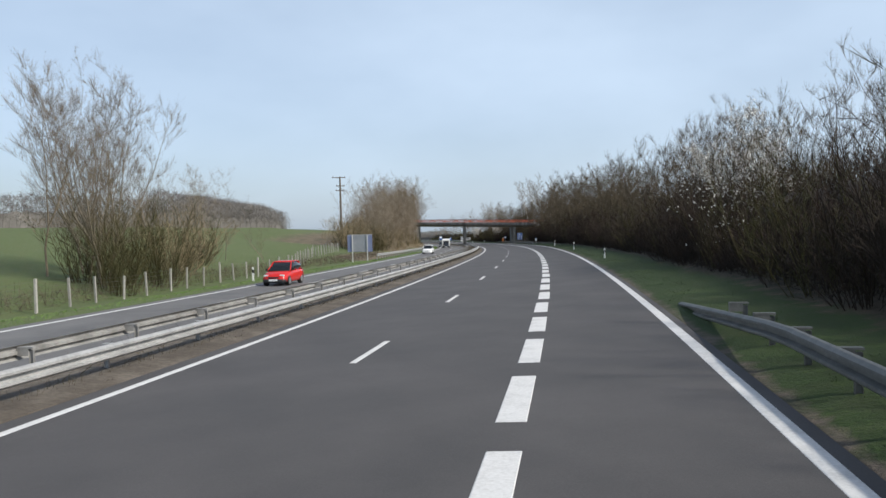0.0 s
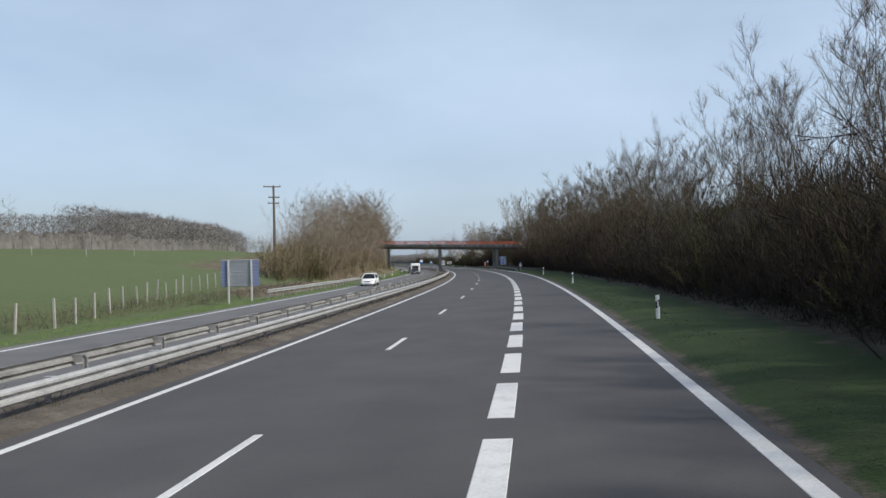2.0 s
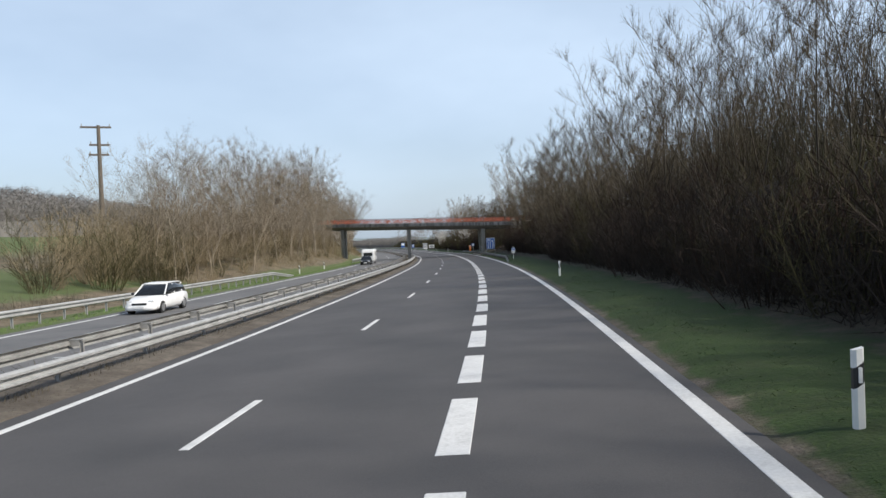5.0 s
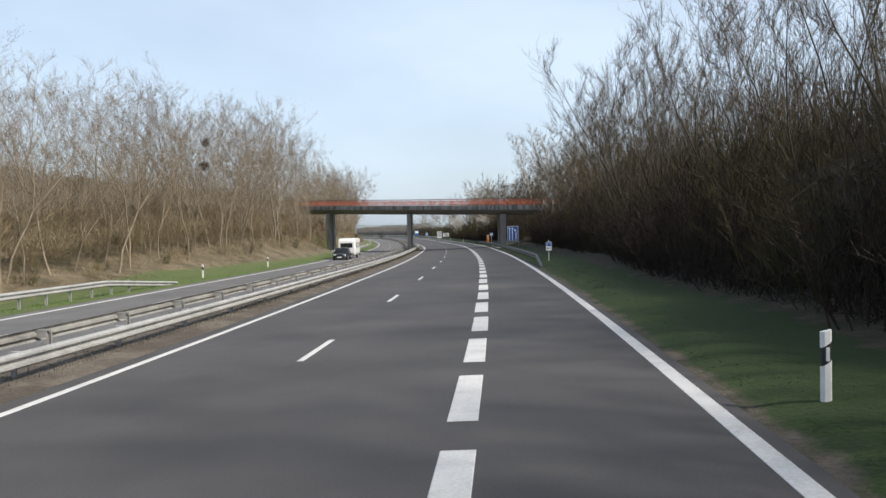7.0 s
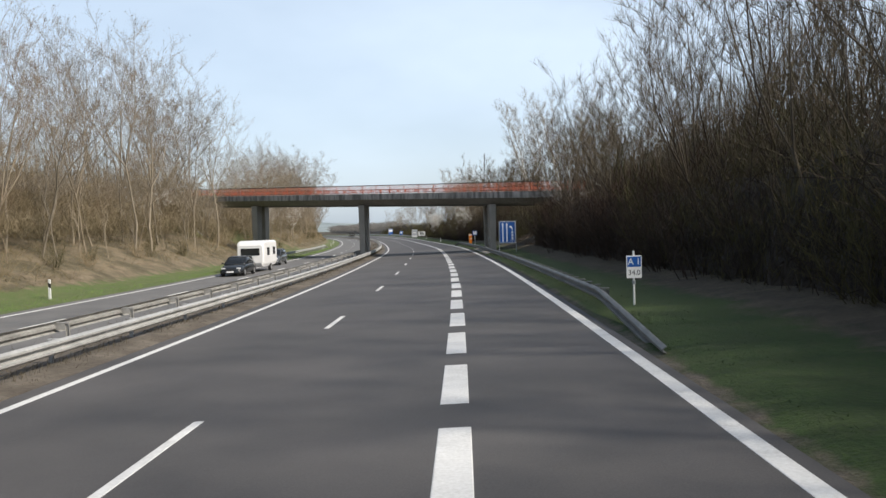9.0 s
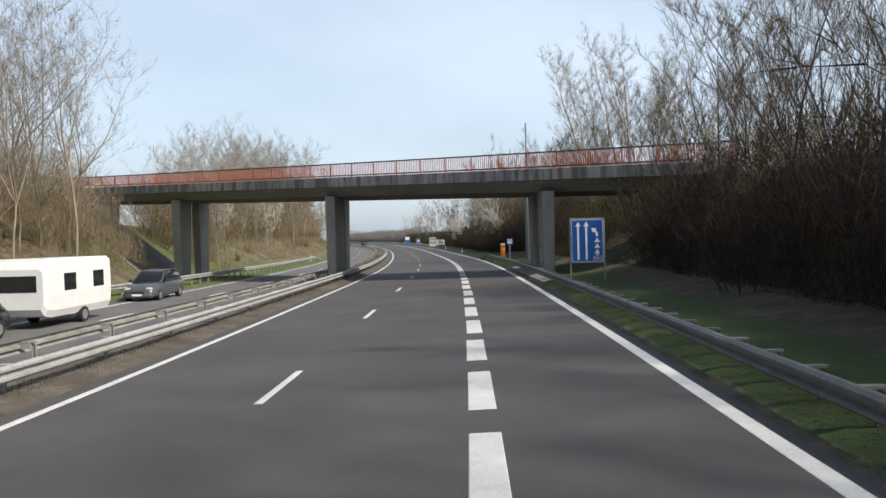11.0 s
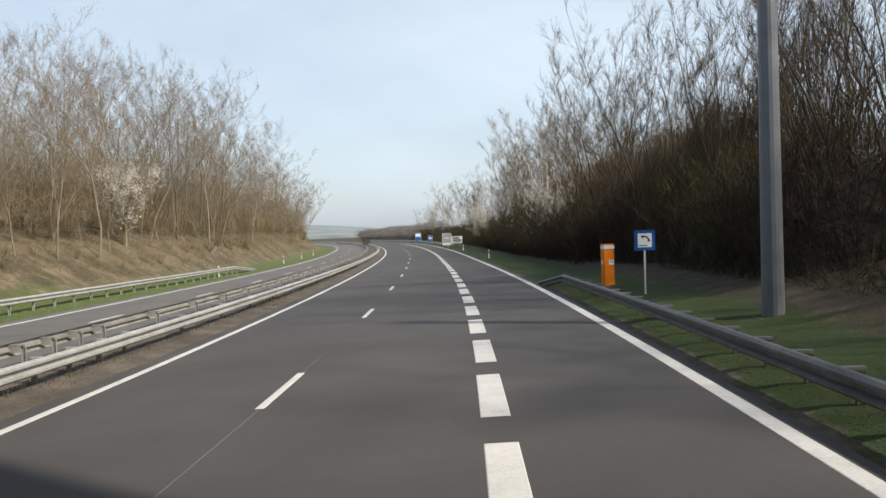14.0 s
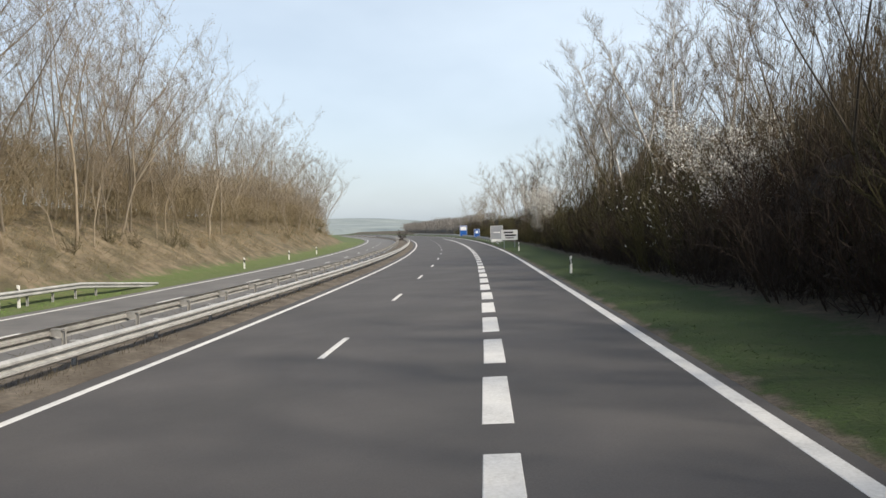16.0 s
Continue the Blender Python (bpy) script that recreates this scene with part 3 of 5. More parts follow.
def sweep_deck(name, section, mat, parent, d0, d1, step=2.0, label=""):
    n = int((d1 - d0) / step)
    verts, faces, k = [], [], len(section)
    for i in range(n + 1):
        d = d0 + (d1 - d0) * i / n
        for back, up in section:
            verts.append(bridge_point(d, back, deck_z(d) + up))
    for i in range(n):
        for j in range(k):
            a, b = i * k + j, i * k + (j + 1) % k
            faces.append((a, b, b + k, a + k))
    faces += [tuple(range(k)), tuple(range(n * k, n * k + k))[::-1]]
    me = mesh_of(name, verts, faces, mat)
    bm = bmesh.new()
    bm.from_mesh(me)
    bmesh.ops.recalc_face_normals(bm, faces=bm.faces)
    bm.to_mesh(me)
    bm.free()
    return part(name, me, mat, parent, label)


def limb_box(verts, faces, m, x, y, z0, z1):
    """A thin upright bar added to a list of vertices and faces."""
    k = len(verts)
    verts += [m @ Vector((sx * x, sy * y, z)) for z in (z0, z1) for sx, sy in ((-1, -1), (1, -1), (1, 1), (-1, 1))]
    faces += [(k + i, k + (i + 1) % 4, k + 4 + (i + 1) % 4, k + 4 + i) for i in range(4)]


def build_bridge():
    b = thing("bridge", "concrete road bridge with red railings on tapered columns", "bridge")
    d0, d1 = -40.0, 21.0
    e = DECK
    sweep_deck("deck", [(0.35, -0.17), (2.1, -0.76), (e - 2.1, -0.76), (e - 0.35, -0.17), (e - 0.35, 0.42), (0.35, 0.42)], M["concrete"], b, d0, d1, label="stained grey concrete deck")
    sweep_deck("soffit", [(2.12, -0.764), (e - 2.12, -0.764), (e - 2.12, -0.80), (2.12, -0.80)], M["soffit"], b, d0 + 0.1, d1 - 0.1, label="concrete underside with its shade put into the colour")
    sweep_deck("edge_beam", [(0.0, -0.16), (0.4, -0.19), (0.4, 0.5), (0.03, 0.53), (0.0, 0.5)], M["fascia"], b, d0, d1, label="water-streaked concrete edge beam")
    sweep_deck("edge_beam", [(e, -0.16), (e - 0.4, -0.19), (e - 0.4, 0.5), (e - 0.03, 0.53), (e, 0.5)], M["fascia"], b, d0, d1, label="water-streaked concrete edge beam")
    for back in (0.2, e - 0.2):
        rail = thing("railing", "", "")
        rail.parent = b
        for up, r in ((1.5, 0.04), (0.66, 0.022)):
            sweep_deck("handrail" if up > 1 else "bottom_rail", [(back - r, up - r), (back + r, up - r), (back + r, up + r), (back - r, up + r)], M["railtop"], rail, d0, d1)
        post_me, bar_me = bpy.data.meshes.new("railing_post"), bpy.data.meshes.new("baluster")
        for me, x in ((post_me, 0.035), (bar_me, 0.010)):
            bm = box(-x, x, -max(x, 0.026), max(x, 0.026), 0.5 if me is post_me else 0.66, 1.48)
            bm.to_mesh(me)
            bm.free()
            me.materials.append(M["redpaint"])
        gap = 2.0 / math.hypot(1, SKEW)
        face = Euler((0, 0, heading(220) - math.atan(SKEW))).to_matrix().to_4x4()
        far_v, far_f = [], []
        d = d0 + 0.4
        while d < d1 - gap:
            o = new("railing_post", post_me)
            o.parent = rail
            o.matrix_world = Matrix.Translation(bridge_point(d, back, deck_z(d))) @ face
            for i in range(1, 14):
                di = d + gap * i / 14
                m = Matrix.Translation(bridge_point(di, back, deck_z(di))) @ face
                if back < 1 and -16 < di < 12:
                    o = new("baluster", bar_me)
                    o.parent = rail
                    o.matrix_world = m
                else:
                    limb_box(far_v, far_f, m, 0.010, 0.026, 0.66, 1.48)
            d += gap
        tagged(part("railing_infill", mesh_of("railing_infill", far_v, far_f, M["redpaint"]), None, rail), kind="stuff")
    # columns: longer along the motorway than across it, tapered towards the foot
    for d, s_front in ((5.25, 218.1), (-9.7, 227.9), (-24.6, 237.6)):
        for back in (0.0, 5.6):
            bm = bmesh.new()
            foot, th = spot(s_front + back, d, -0.4), heading(222)
            base = float(np.interp(222, LINE_S, LINE_Z))
            top = base + deck_z(d) - 0.78
            rings = []
            for z, w, y0, y1 in ((foot.z, 0.33, 0.25, 2.35), (top, 0.37, 0.0, 2.95)):
                c = 0.05
                pts = [(-w + c, y0), (w - c, y0), (w, y0 + c), (w, y1 - c), (w - c, y1), (-w + c, y1), (-w, y1 - c), (-w, y0 + c)]
                rings.append([bm.verts.new((foot.x + x * math.cos(th) - y * math.sin(th), foot.y + x * math.sin(th) + y * math.cos(th), z)) for x, y in pts])
            for j in range(8):
                bm.faces.new((rings[0][j], rings[0][(j + 1) % 8], rings[1][(j + 1) % 8], rings[1][j]))
            bm.faces.new(rings[1])
            bm.faces.new(rings[0][::-1])
            part("column", bm, M["concrete"], b)
    # abutments
    for da, db in ((19.0, 21.5), (-39.5, -36.0)):
        bm = bmesh.new()
        low, high = [], []
        for d, back in ((da, 0.5), (db, 0.5), (db, DECK - 0.5), (da, DECK - 0.5)):
            low.append(bm.verts.new(bridge_point(d, back, 1.0 if d > 0 else 3.0)))
            high.append(bm.verts.new(bridge_point(d, back, deck_z(d) - 0.3)))
        for j in range(4):
            bm.faces.new((low[j], low[(j + 1) % 4], high[(j + 1) % 4], high[j]))
        bm.faces.new(high)
        bmesh.ops.recalc_face_normals(bm, faces=bm.faces)
        part("abutment", bm, M["concrete"], b)
    return b


build_bridge()

# ---------------------------------------------------------------- trees
def limb(verts, faces, pts, radii, sides):
    base = len(verts)
    for i, (p, r) in enumerate(zip(pts, radii)):
        ax = (pts[min(i + 1, len(pts) - 1)] - pts[max(i - 1, 0)]).normalized()
        u = ax.orthogonal().normalized()
        v = ax.cross(u)
        for k in range(sides):
            a = 2 * math.pi * k / sides
            verts.append(p + (u * math.cos(a) + v * math.sin(a)) * r)
    for i in range(len(pts) - 1):
        for k in range(sides):
            a, b = base + i * sides + k, base + i * sides + (k + 1) % sides
            faces.append((a, b, b + sides, a + sides))


def blade(verts, faces, p, q, w, rnd):
    side = (q - p).cross(Vector((rnd.uniform(-1, 1), rnd.uniform(-1, 1), rnd.uniform(-1, 1)))).normalized() * w * 0.5
    b = len(verts)
    verts += [p - side, p + side, q]
    faces.append((b, b + 1, b + 2))


def grow(rnd, p, way, length, segs, bend, up):
    pts = [p.copy()]
    for _ in range(segs):
        way = (way + Vector((rnd.gauss(0, bend), rnd.gauss(0, bend), rnd.gauss(0, bend) + up))).normalized()
        pts.append(pts[-1] + way * (length / segs))
    return pts


def tree_meshes(seed, height, lean=0.06, fork=0.45, leaders=3, boughs=9, subs=6, twigs=6, spread=0.30, open_up=0.45, bark_mat="bark", crown_mat="twig", thick=0.010, blossom=0.0, stems=1, low=0.0, straight=0.0, crook=0.07, cones=0.0):
    """Trunk and crown of a bare broad-leaved tree: stems that fork into leaders, with boughs, branches and twigs."""
    rnd = random.Random(seed)
    tv, tf, cv, cf, bv, bf = [], [], [], [], [], []
    for st in range(stems):
        az0 = 6.283 * (st + rnd.random() * 0.6) / stems
        out = (0.0 if stems == 1 else open_up * 0.45)
        way = Vector((rnd.gauss(0, lean) + out * math.cos(az0), rnd.gauss(0, lean) + out * math.sin(az0), 1)).normalized()
        h = height * (1 if st == 0 else rnd.uniform(0.75, 1.0))
        p0 = Vector((0.25 * math.cos(az0), 0.25 * math.sin(az0), -0.4)) if stems > 1 else Vector((0, 0, -0.4))
        r0 = h * thick
        trunk = grow(rnd, p0, way, h * fork + 0.4, 5, crook, 0.03)
        limb(tv, tf, trunk, [r0 * 1.25, r0, r0 * 0.92, r0 * 0.86, r0 * 0.8, r0 * 0.74], 6)
        lines = []
        for n in range(leaders):
            az = az0 + 6.283 * (n + rnd.uniform(-0.25, 0.25)) / leaders
            o = open_up * rnd.uniform(0.5, 1.15) if leaders > 1 else 0.1
            w = (trunk[-1] - trunk[-2]).normalized() + Vector((o * math.cos(az), o * math.sin(az), 0.1))
            ll = h * (1 - fork) * rnd.uniform(0.8, 1.08)
            line = grow(rnd, trunk[-1] - Vector((0, 0, 0.05)), w.normalized(), ll, 5, 0.10, 0.07)
            rr = [r0 * q * (0.72 if leaders > 1 else 1) for q in (0.9, 0.72, 0.55, 0.38, 0.2)] + [0.008]
            limb(tv, tf, line, rr, 5)
            lines.append((line, rr, ll, boughs))
        if low:
            lines.append((trunk[2:], [r0 * 0.7] * 4, h * (1 - fork) * 0.8, int(boughs * low)))
        for line, rr, ll, count in lines:
            k5 = len(line) - 1
            for n in range(count):
                f = min(0.08 + 0.92 * (n + rnd.random()) / count, 0.985)
                i = min(int(f * k5), k5 - 1)
                p = line[i].lerp(line[i + 1], f * k5 - i)
                ax = (line[i + 1] - line[i]).normalized()
                az = n * 2.4 + rnd.uniform(-0.6, 0.6)
                w = (ax * rnd.uniform(0.35, 0.8) + Vector((math.cos(az), math.sin(az), rnd.uniform(0.1, 0.6)))).normalized()
                ln = h * spread * (1.1 - 0.55 * f) * rnd.uniform(0.6, 1.15)
                bough = grow(rnd, p, w, ln, 3, 0.17 - 0.08 * straight, 0.13)
                rb = max(0.009, rr[i] * 0.30)
                limb(cv, cf, bough, [rb, rb * 0.7, rb * 0.42, 0.005], 3)
                for m in range(subs):
                    g = 0.15 + 0.85 * (m + rnd.random()) / subs
                    k = min(int(g * 3), 2)
                    q = bough[k].lerp(bough[k + 1], g * 3 - k)
                    a2 = (bough[k + 1] - bough[k]).normalized()
                    w2 = (a2 + Vector((rnd.gauss(0, 0.6 - 0.4 * straight), rnd.gauss(0, 0.6 - 0.4 * straight), rnd.gauss(0.35 + 0.6 * straight, 0.4)))).normalized()
                    l2 = ln * rnd.uniform(0.25, 0.5)
                    tip0 = q + w2 * l2
                    blade(cv, cf, q, tip0, rb * 0.5 + 0.011, rnd)
                    for _ in range(twigs):
                        c = q.lerp(tip0, rnd.uniform(0.1, 1.0))
                        tip = c + (w2 + Vector((rnd.gauss(0, 0.6 - 0.35 * straight), rnd.gauss(0, 0.6 - 0.35 * straight), rnd.gauss(0.3 + 0.5 * straight, 0.45)))).normalized() * rnd.uniform(0.35, 0.9)
                        blade(cv, cf, c, tip, 0.014, rnd)
                        if rnd.random() < 0.7:
                            c3 = c.lerp(tip, rnd.uniform(0.2, 0.8))
                            blade(cv, cf, c3, c3 + (w2 + Vector((rnd.gauss(0, 0.9), rnd.gauss(0, 0.9), rnd.gauss(0.3, 0.6)))).normalized() * rnd.uniform(0.2, 0.5), 0.012, rnd)
                        if cones and rnd.random() < cones:
                            blade(cv, cf, tip, tip + Vector((rnd.gauss(0, 0.03), rnd.gauss(0, 0.03), -0.07)), 0.06, rnd)
                        if blossom and rnd.random() < blossom:
                            for _b in range(6):
                                o = c.lerp(tip, rnd.random()) + Vector((rnd.gauss(0, 0.06), rnd.gauss(0, 0.06), rnd.gauss(0, 0.06)))
                                blade(bv, bf, o, o + Vector((rnd.gauss(0, 0.05), rnd.gauss(0, 0.05), rnd.gauss(0, 0.05))), 0.055, rnd)
    t = mesh_of("trunk", tv, tf, M[bark_mat])
    t.shade_smooth()
    c = mesh_of("crown", cv, cf, M[crown_mat])
    f = mesh_of("blossom", bv, bf, M["blossom"]) if bf else None
    return t, c, f


def bush_meshes(seed, height, width, stems=24, twigs=13, mat="shrub", blossom=0.0, fine=1.0):
    """Stems that fan out from the foot and the fine twigs along them: a leafless bush."""
    rnd = random.Random(seed)
    sv, sf, v, f, bv, bf = [], [], [], [], [], []
    for n in range(stems):
        az, r = rnd.uniform(0, 6.283), math.sqrt(rnd.random())
        p = Vector((math.cos(az) * r * width * 0.24, math.sin(az) * r * width * 0.24, -0.3))
        way = Vector((math.cos(az) * r * 0.62, math.sin(az) * r * 0.62, 1)).normalized()
        h = height * (1.05 - 0.45 * r * rnd.random()) * rnd.uniform(0.6, 1.05)
        stem = grow(rnd, p, way, h, 4, 0.13, 0.05)
        limb(sv, sf, stem, [0.024, 0.018, 0.013, 0.008, 0.004], 3)
        for _ in range(twigs):
            t = 0.04 + 0.96 * rnd.random() ** 0.8
            k = min(int(t * 4), 3)
            c = stem[k].lerp(stem[k + 1], t * 4 - k)
            ax = (stem[k + 1] - stem[k]).normalized()
            w = (ax * 0.8 + Vector((rnd.gauss(0, 0.5), rnd.gauss(0, 0.5), rnd.gauss(0.25, 0.35)))).normalized()
            tip = c + w * rnd.uniform(0.5, 1.35) * min(1.3, height / 4)
            blade(v, f, c, tip, 0.024 * fine, rnd)
            for _s in range(3):
                c2 = c.lerp(tip, rnd.uniform(0.15, 0.95))
                tip2 = c2 + (w + Vector((rnd.gauss(0, 0.6), rnd.gauss(0, 0.6), rnd.gauss(0.2, 0.5)))).normalized() * rnd.uniform(0.3, 0.75)
                blade(v, f, c2, tip2, 0.018 * fine, rnd)
                if blossom and rnd.random() < blossom:
                    for _b in range(3):
                        q = c2.lerp(tip2, rnd.random())
                        blade(bv, bf, q, q + Vector((rnd.gauss(0, 0.05), rnd.gauss(0, 0.05), rnd.gauss(0, 0.05))), 0.05, rnd)
    return mesh_of("stem_clump", sv, sf, M[mat]), mesh_of("crown", v, f, M[mat]), (mesh_of("blossom", bv, bf, M["blossom"]) if bf else None)


def tree_kind(label, group, meshes, name="tree"):
    t, c, f = meshes
    ob = thing(name, label, "tree", group)
    part("trunk", t, None, ob)
    part("crown", c, None, ob)
    if f:
        part("blossom", f, None, ob, "white spring blossom")
    return ob


def bush_kind(label, meshes, name="bush", group="roadside bushes"):
    st, c, f = meshes
    ob = thing(name, label, "bush", group)
    part("stem_clump", st, None, ob)
    part("crown", c, None, ob)
    if f:
        part("blossom", f, None, ob, "white spring blossom")
    return ob


class Nursery:
    """One of each kind, set out first, then copied. Those far back or far off are kept for a joined wood."""

    def __init__(self, makers):
        self.kinds, self.used, self.rest = makers, {}, []

    def put(self, i, m, single=True):
        if i not in self.used:
            self.used[i] = self.kinds[i]()
            self.used[i].matrix_world = m
            return self.used[i]
        if not single:
            self.rest.append((i, m))
            return None
        made = copy_thing(self.used[i], m)
        made.matrix_basis = m
        return made

    def join(self, label, name):
        """One object of all that was kept back."""
        verts, loops, sizes, mats, slots, at = [], [], [], [], [], 0
        for i, m in self.rest:
            for ch in self.used[i].children:
                me = ch.data
                co = np.empty(len(me.vertices) * 3)
                me.vertices.foreach_get("co", co)
                a = np.array(m)
                verts.append(co.reshape(-1, 3) @ a[:3, :3].T + a[:3, 3])
                lp = np.empty(len(me.loops), dtype=np.int64)
                me.loops.foreach_get("vertex_index", lp)
                sz = np.empty(len(me.polygons), dtype=np.int64)
                me.polygons.foreach_get("loop_total", sz)
                if me.materials[0] not in slots:
                    slots.append(me.materials[0])
                loops.append(lp + at)
                sizes.append(sz)
                mats.append(np.full(len(sz), slots.index(me.materials[0])))
                at += len(me.vertices)
        if not verts:
            return None
        verts, loops, sizes, mats = (np.concatenate(q) for q in (verts, loops, sizes, mats))
        me = bpy.data.meshes.new(name)
        me.vertices.add(len(verts))
        me.vertices.foreach_set("co", verts.ravel())
        me.loops.add(len(loops))
        me.loops.foreach_set("vertex_index", loops)
        me.polygons.add(len(sizes))
        me.polygons.foreach_set("loop_start", np.concatenate([[0], np.cumsum(sizes)[:-1]]))
        for mat in slots:
            me.materials.append(mat)
        me.polygons.foreach_set("material_index", mats)
        me.update(calc_edges=True)
        return tagged(new(name, me), label, "wood", kind="stuff")


bank_trees = Nursery([lambda i=i: tree_kind("tall bare roadside tree with pale trunk and grey-brown twigs", "trees on the wooded bank",
                                            tree_meshes(100 + i, 14.0, 0.11, 0.26 + 0.05 * (i % 4), 3, 10, 7, 5, 0.25, 0.44, thick=0.0058, low=0.3, crook=0.12, cones=0.22, crown_mat="paletwig" if i % 2 else "twig")) for i in range(6)])
wood_trees = Nursery([lambda i=i: tree_kind("bare many-stemmed woodland tree with dark upright branches", "trees of the dark wood",
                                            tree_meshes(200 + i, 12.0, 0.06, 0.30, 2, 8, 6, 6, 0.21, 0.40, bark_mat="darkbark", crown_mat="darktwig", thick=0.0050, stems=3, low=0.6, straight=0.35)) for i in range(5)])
birches = Nursery([lambda i=i: tree_kind("slender birch with white bark and fine bare twigs", "birches by the bridge",
                                         tree_meshes(300 + i, 16.0, 0.04, 0.40, 1, 26, 6, 7, 0.15, bark_mat="birch", crown_mat="paletwig", thick=0.0075), "birch_tree") for i in range(2)])
blossoms = Nursery([lambda i=i: tree_kind("white-blossoming wild cherry among bare trees", "blossoming trees",
                                          tree_meshes(400 + i, 6.5, 0.1, 0.25, 3, 8, 6, 7, 0.36, 0.6, blossom=0.65, low=0.5), "blossoming_tree") for i in range(2)])
bushes = Nursery([lambda: bush_kind("dense leafless thicket bush on the verge, brown darkened for shade", bush_meshes(500, 5.0, 3.6)),
                  lambda: bush_kind("dense leafless thicket bush on the verge, brown darkened for shade", bush_meshes(501, 4.2, 4.2)),
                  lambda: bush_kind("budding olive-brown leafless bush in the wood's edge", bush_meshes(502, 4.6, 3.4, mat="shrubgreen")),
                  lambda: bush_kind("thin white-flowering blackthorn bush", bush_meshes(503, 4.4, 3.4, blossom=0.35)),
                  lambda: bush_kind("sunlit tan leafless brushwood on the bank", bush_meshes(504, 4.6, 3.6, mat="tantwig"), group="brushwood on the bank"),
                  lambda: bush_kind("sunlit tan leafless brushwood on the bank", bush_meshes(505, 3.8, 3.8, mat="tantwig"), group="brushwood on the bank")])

field_tree = Nursery([lambda: tree_kind("tall bare many-stemmed tree behind the field fence", "trees by the field",
                                        tree_meshes(150, 14.5, 0.04, 0.22, 3, 15, 7, 8, 0.23, 0.34, thick=0.0068, stems=3, low=0.5, straight=0.25))])

rnd = random.Random(11)


def plant(nursery, kind, s, d, size, single=True):
    return nursery.put(kind, stand(s, d, lie(s, d) - 0.05, rnd.uniform(0, 360), size), single)


def tall(s):
    """How high the right-hand wood grows along the road."""
    return 0.58 + 0.22 * ease(s, 15, 50) + 0.2 * ease(s, 78, 102) + 0.1 * ease(s, 120, 160) - 0.12 * ease(s, 176, 192) * (1 - ease(s, 200, 240)) - 0.12 * ease(s, 262, 276) - 0.25 * ease(s, 385, 450)


def by_bridge(s, d, room):
    """Whether a place lies under or close before the bridge's deck."""
    return EDGE_S - SKEW * d - room < s < EDGE_S - SKEW * d + DECK + room


# the dark wood to the right
s = -14.0
while s < 455:
    clear = 222 < s < 262
    d = (9.6 if clear else 8.0 + 1.1 * ease(s, 135, 155) * (1 - ease(s, 268, 285))) + rnd.uniform(-0.5, 0.7)
    if not by_bridge(s, d, 2.5) and not 216 < s < 243:
        plant(bushes, rnd.choice((0, 0, 1, 1, 2) if s < 270 else (0, 1, 2, 2, 2)), s + rnd.uniform(-0.8, 0.8), d, rnd.uniform(0.72, 1.05))
    if rnd.random() < (0.45 if s < 330 else 0.3) and not by_bridge(s, 11, 2.5) and not 216 < s < 252:
        plant(bushes, rnd.choice((0, 1, 1, 2, 3 if rnd.random() < 0.25 else 0)), s + 1.5 + rnd.uniform(-0.8, 0.8), (11.8 if clear else 10.6) + rnd.uniform(-1, 1), rnd.uniform(1.0, 1.45))
    s += 3.5 if s < 330 else 8.0
s = -12.0
while s < 480:
    for row, d in enumerate((10.6, 14.0)):
        if by_bridge(s, d, 4.0) or 204 < s < 246:
            continue
        size = rnd.uniform(0.85, 1.10) * tall(s)
        light = s > 288 and rnd.random() < 0.75
        plant(bank_trees if light else wood_trees, rnd.randrange(5), s + rnd.uniform(-2, 2), d + (1.2 if 222 < s < 262 else 0) + rnd.uniform(-1.5, 1.5), size, s < 330)
    s += 5.2 if s < 330 else 10.0
for s, d, k in ((234, 11.0, 0.75), (237, 9.8, 0.6), (240, 12.0, 0.85), (231, 14.0, 0.9), (227, 16.5, 0.8), (233, 17.5, 0.85), (238, 15.0, 0.8), (242, 19.0, 0.9), (236, 20.5, 0.85), (229, 20.0, 0.8), (224, 19.0, 0.75), (246, 13.0, 0.85), (250, 11.5, 0.9), (200, 10.5, 0.8), (203, 12.5, 0.9), (206, 11.0, 0.75), (197, 12.0, 0.9), (205, 14.5, 0.85)):
    plant(wood_trees, int(s) % 5, s, d, k)
for s, d, k in ((244, 13.5, 1.05), (246, 16.5, 1.15), (249, 15, 1.2), (253, 18, 1.2), (256, 20.5, 1.25), (262, 22, 1.3), (259, 17.5, 1.1), (250, 20, 1.15), (243, 17.5, 1.0), (254, 22.5, 1.2), (247, 24, 1.1), (252, 26.5, 1.15), (258, 28, 1.2), (262, 31, 1.2), (266, 26, 1.2), (300, 12.2, 0.9), (305, 11.6, 0.95), (310, 12.4, 1.0), (315, 11.8, 1.0), (320, 12.2, 1.05), (326, 11.8, 1.05), (332, 12.2, 1.0)):
    plant(birches, int(d * 2) % 2, s, d, k)
for s, d, k in ((288, 9.6, 0.85), (293, 10.6, 1.05), (345, 8.6, 1.0), (349, 8.6, 1.1), (353, 8.8, 1.0), (33, 11.0, 1.0), (200, 11, 0.8), (28, 12, 1.1)):
    plant(blossoms, int(s) % 2, s, d, k)

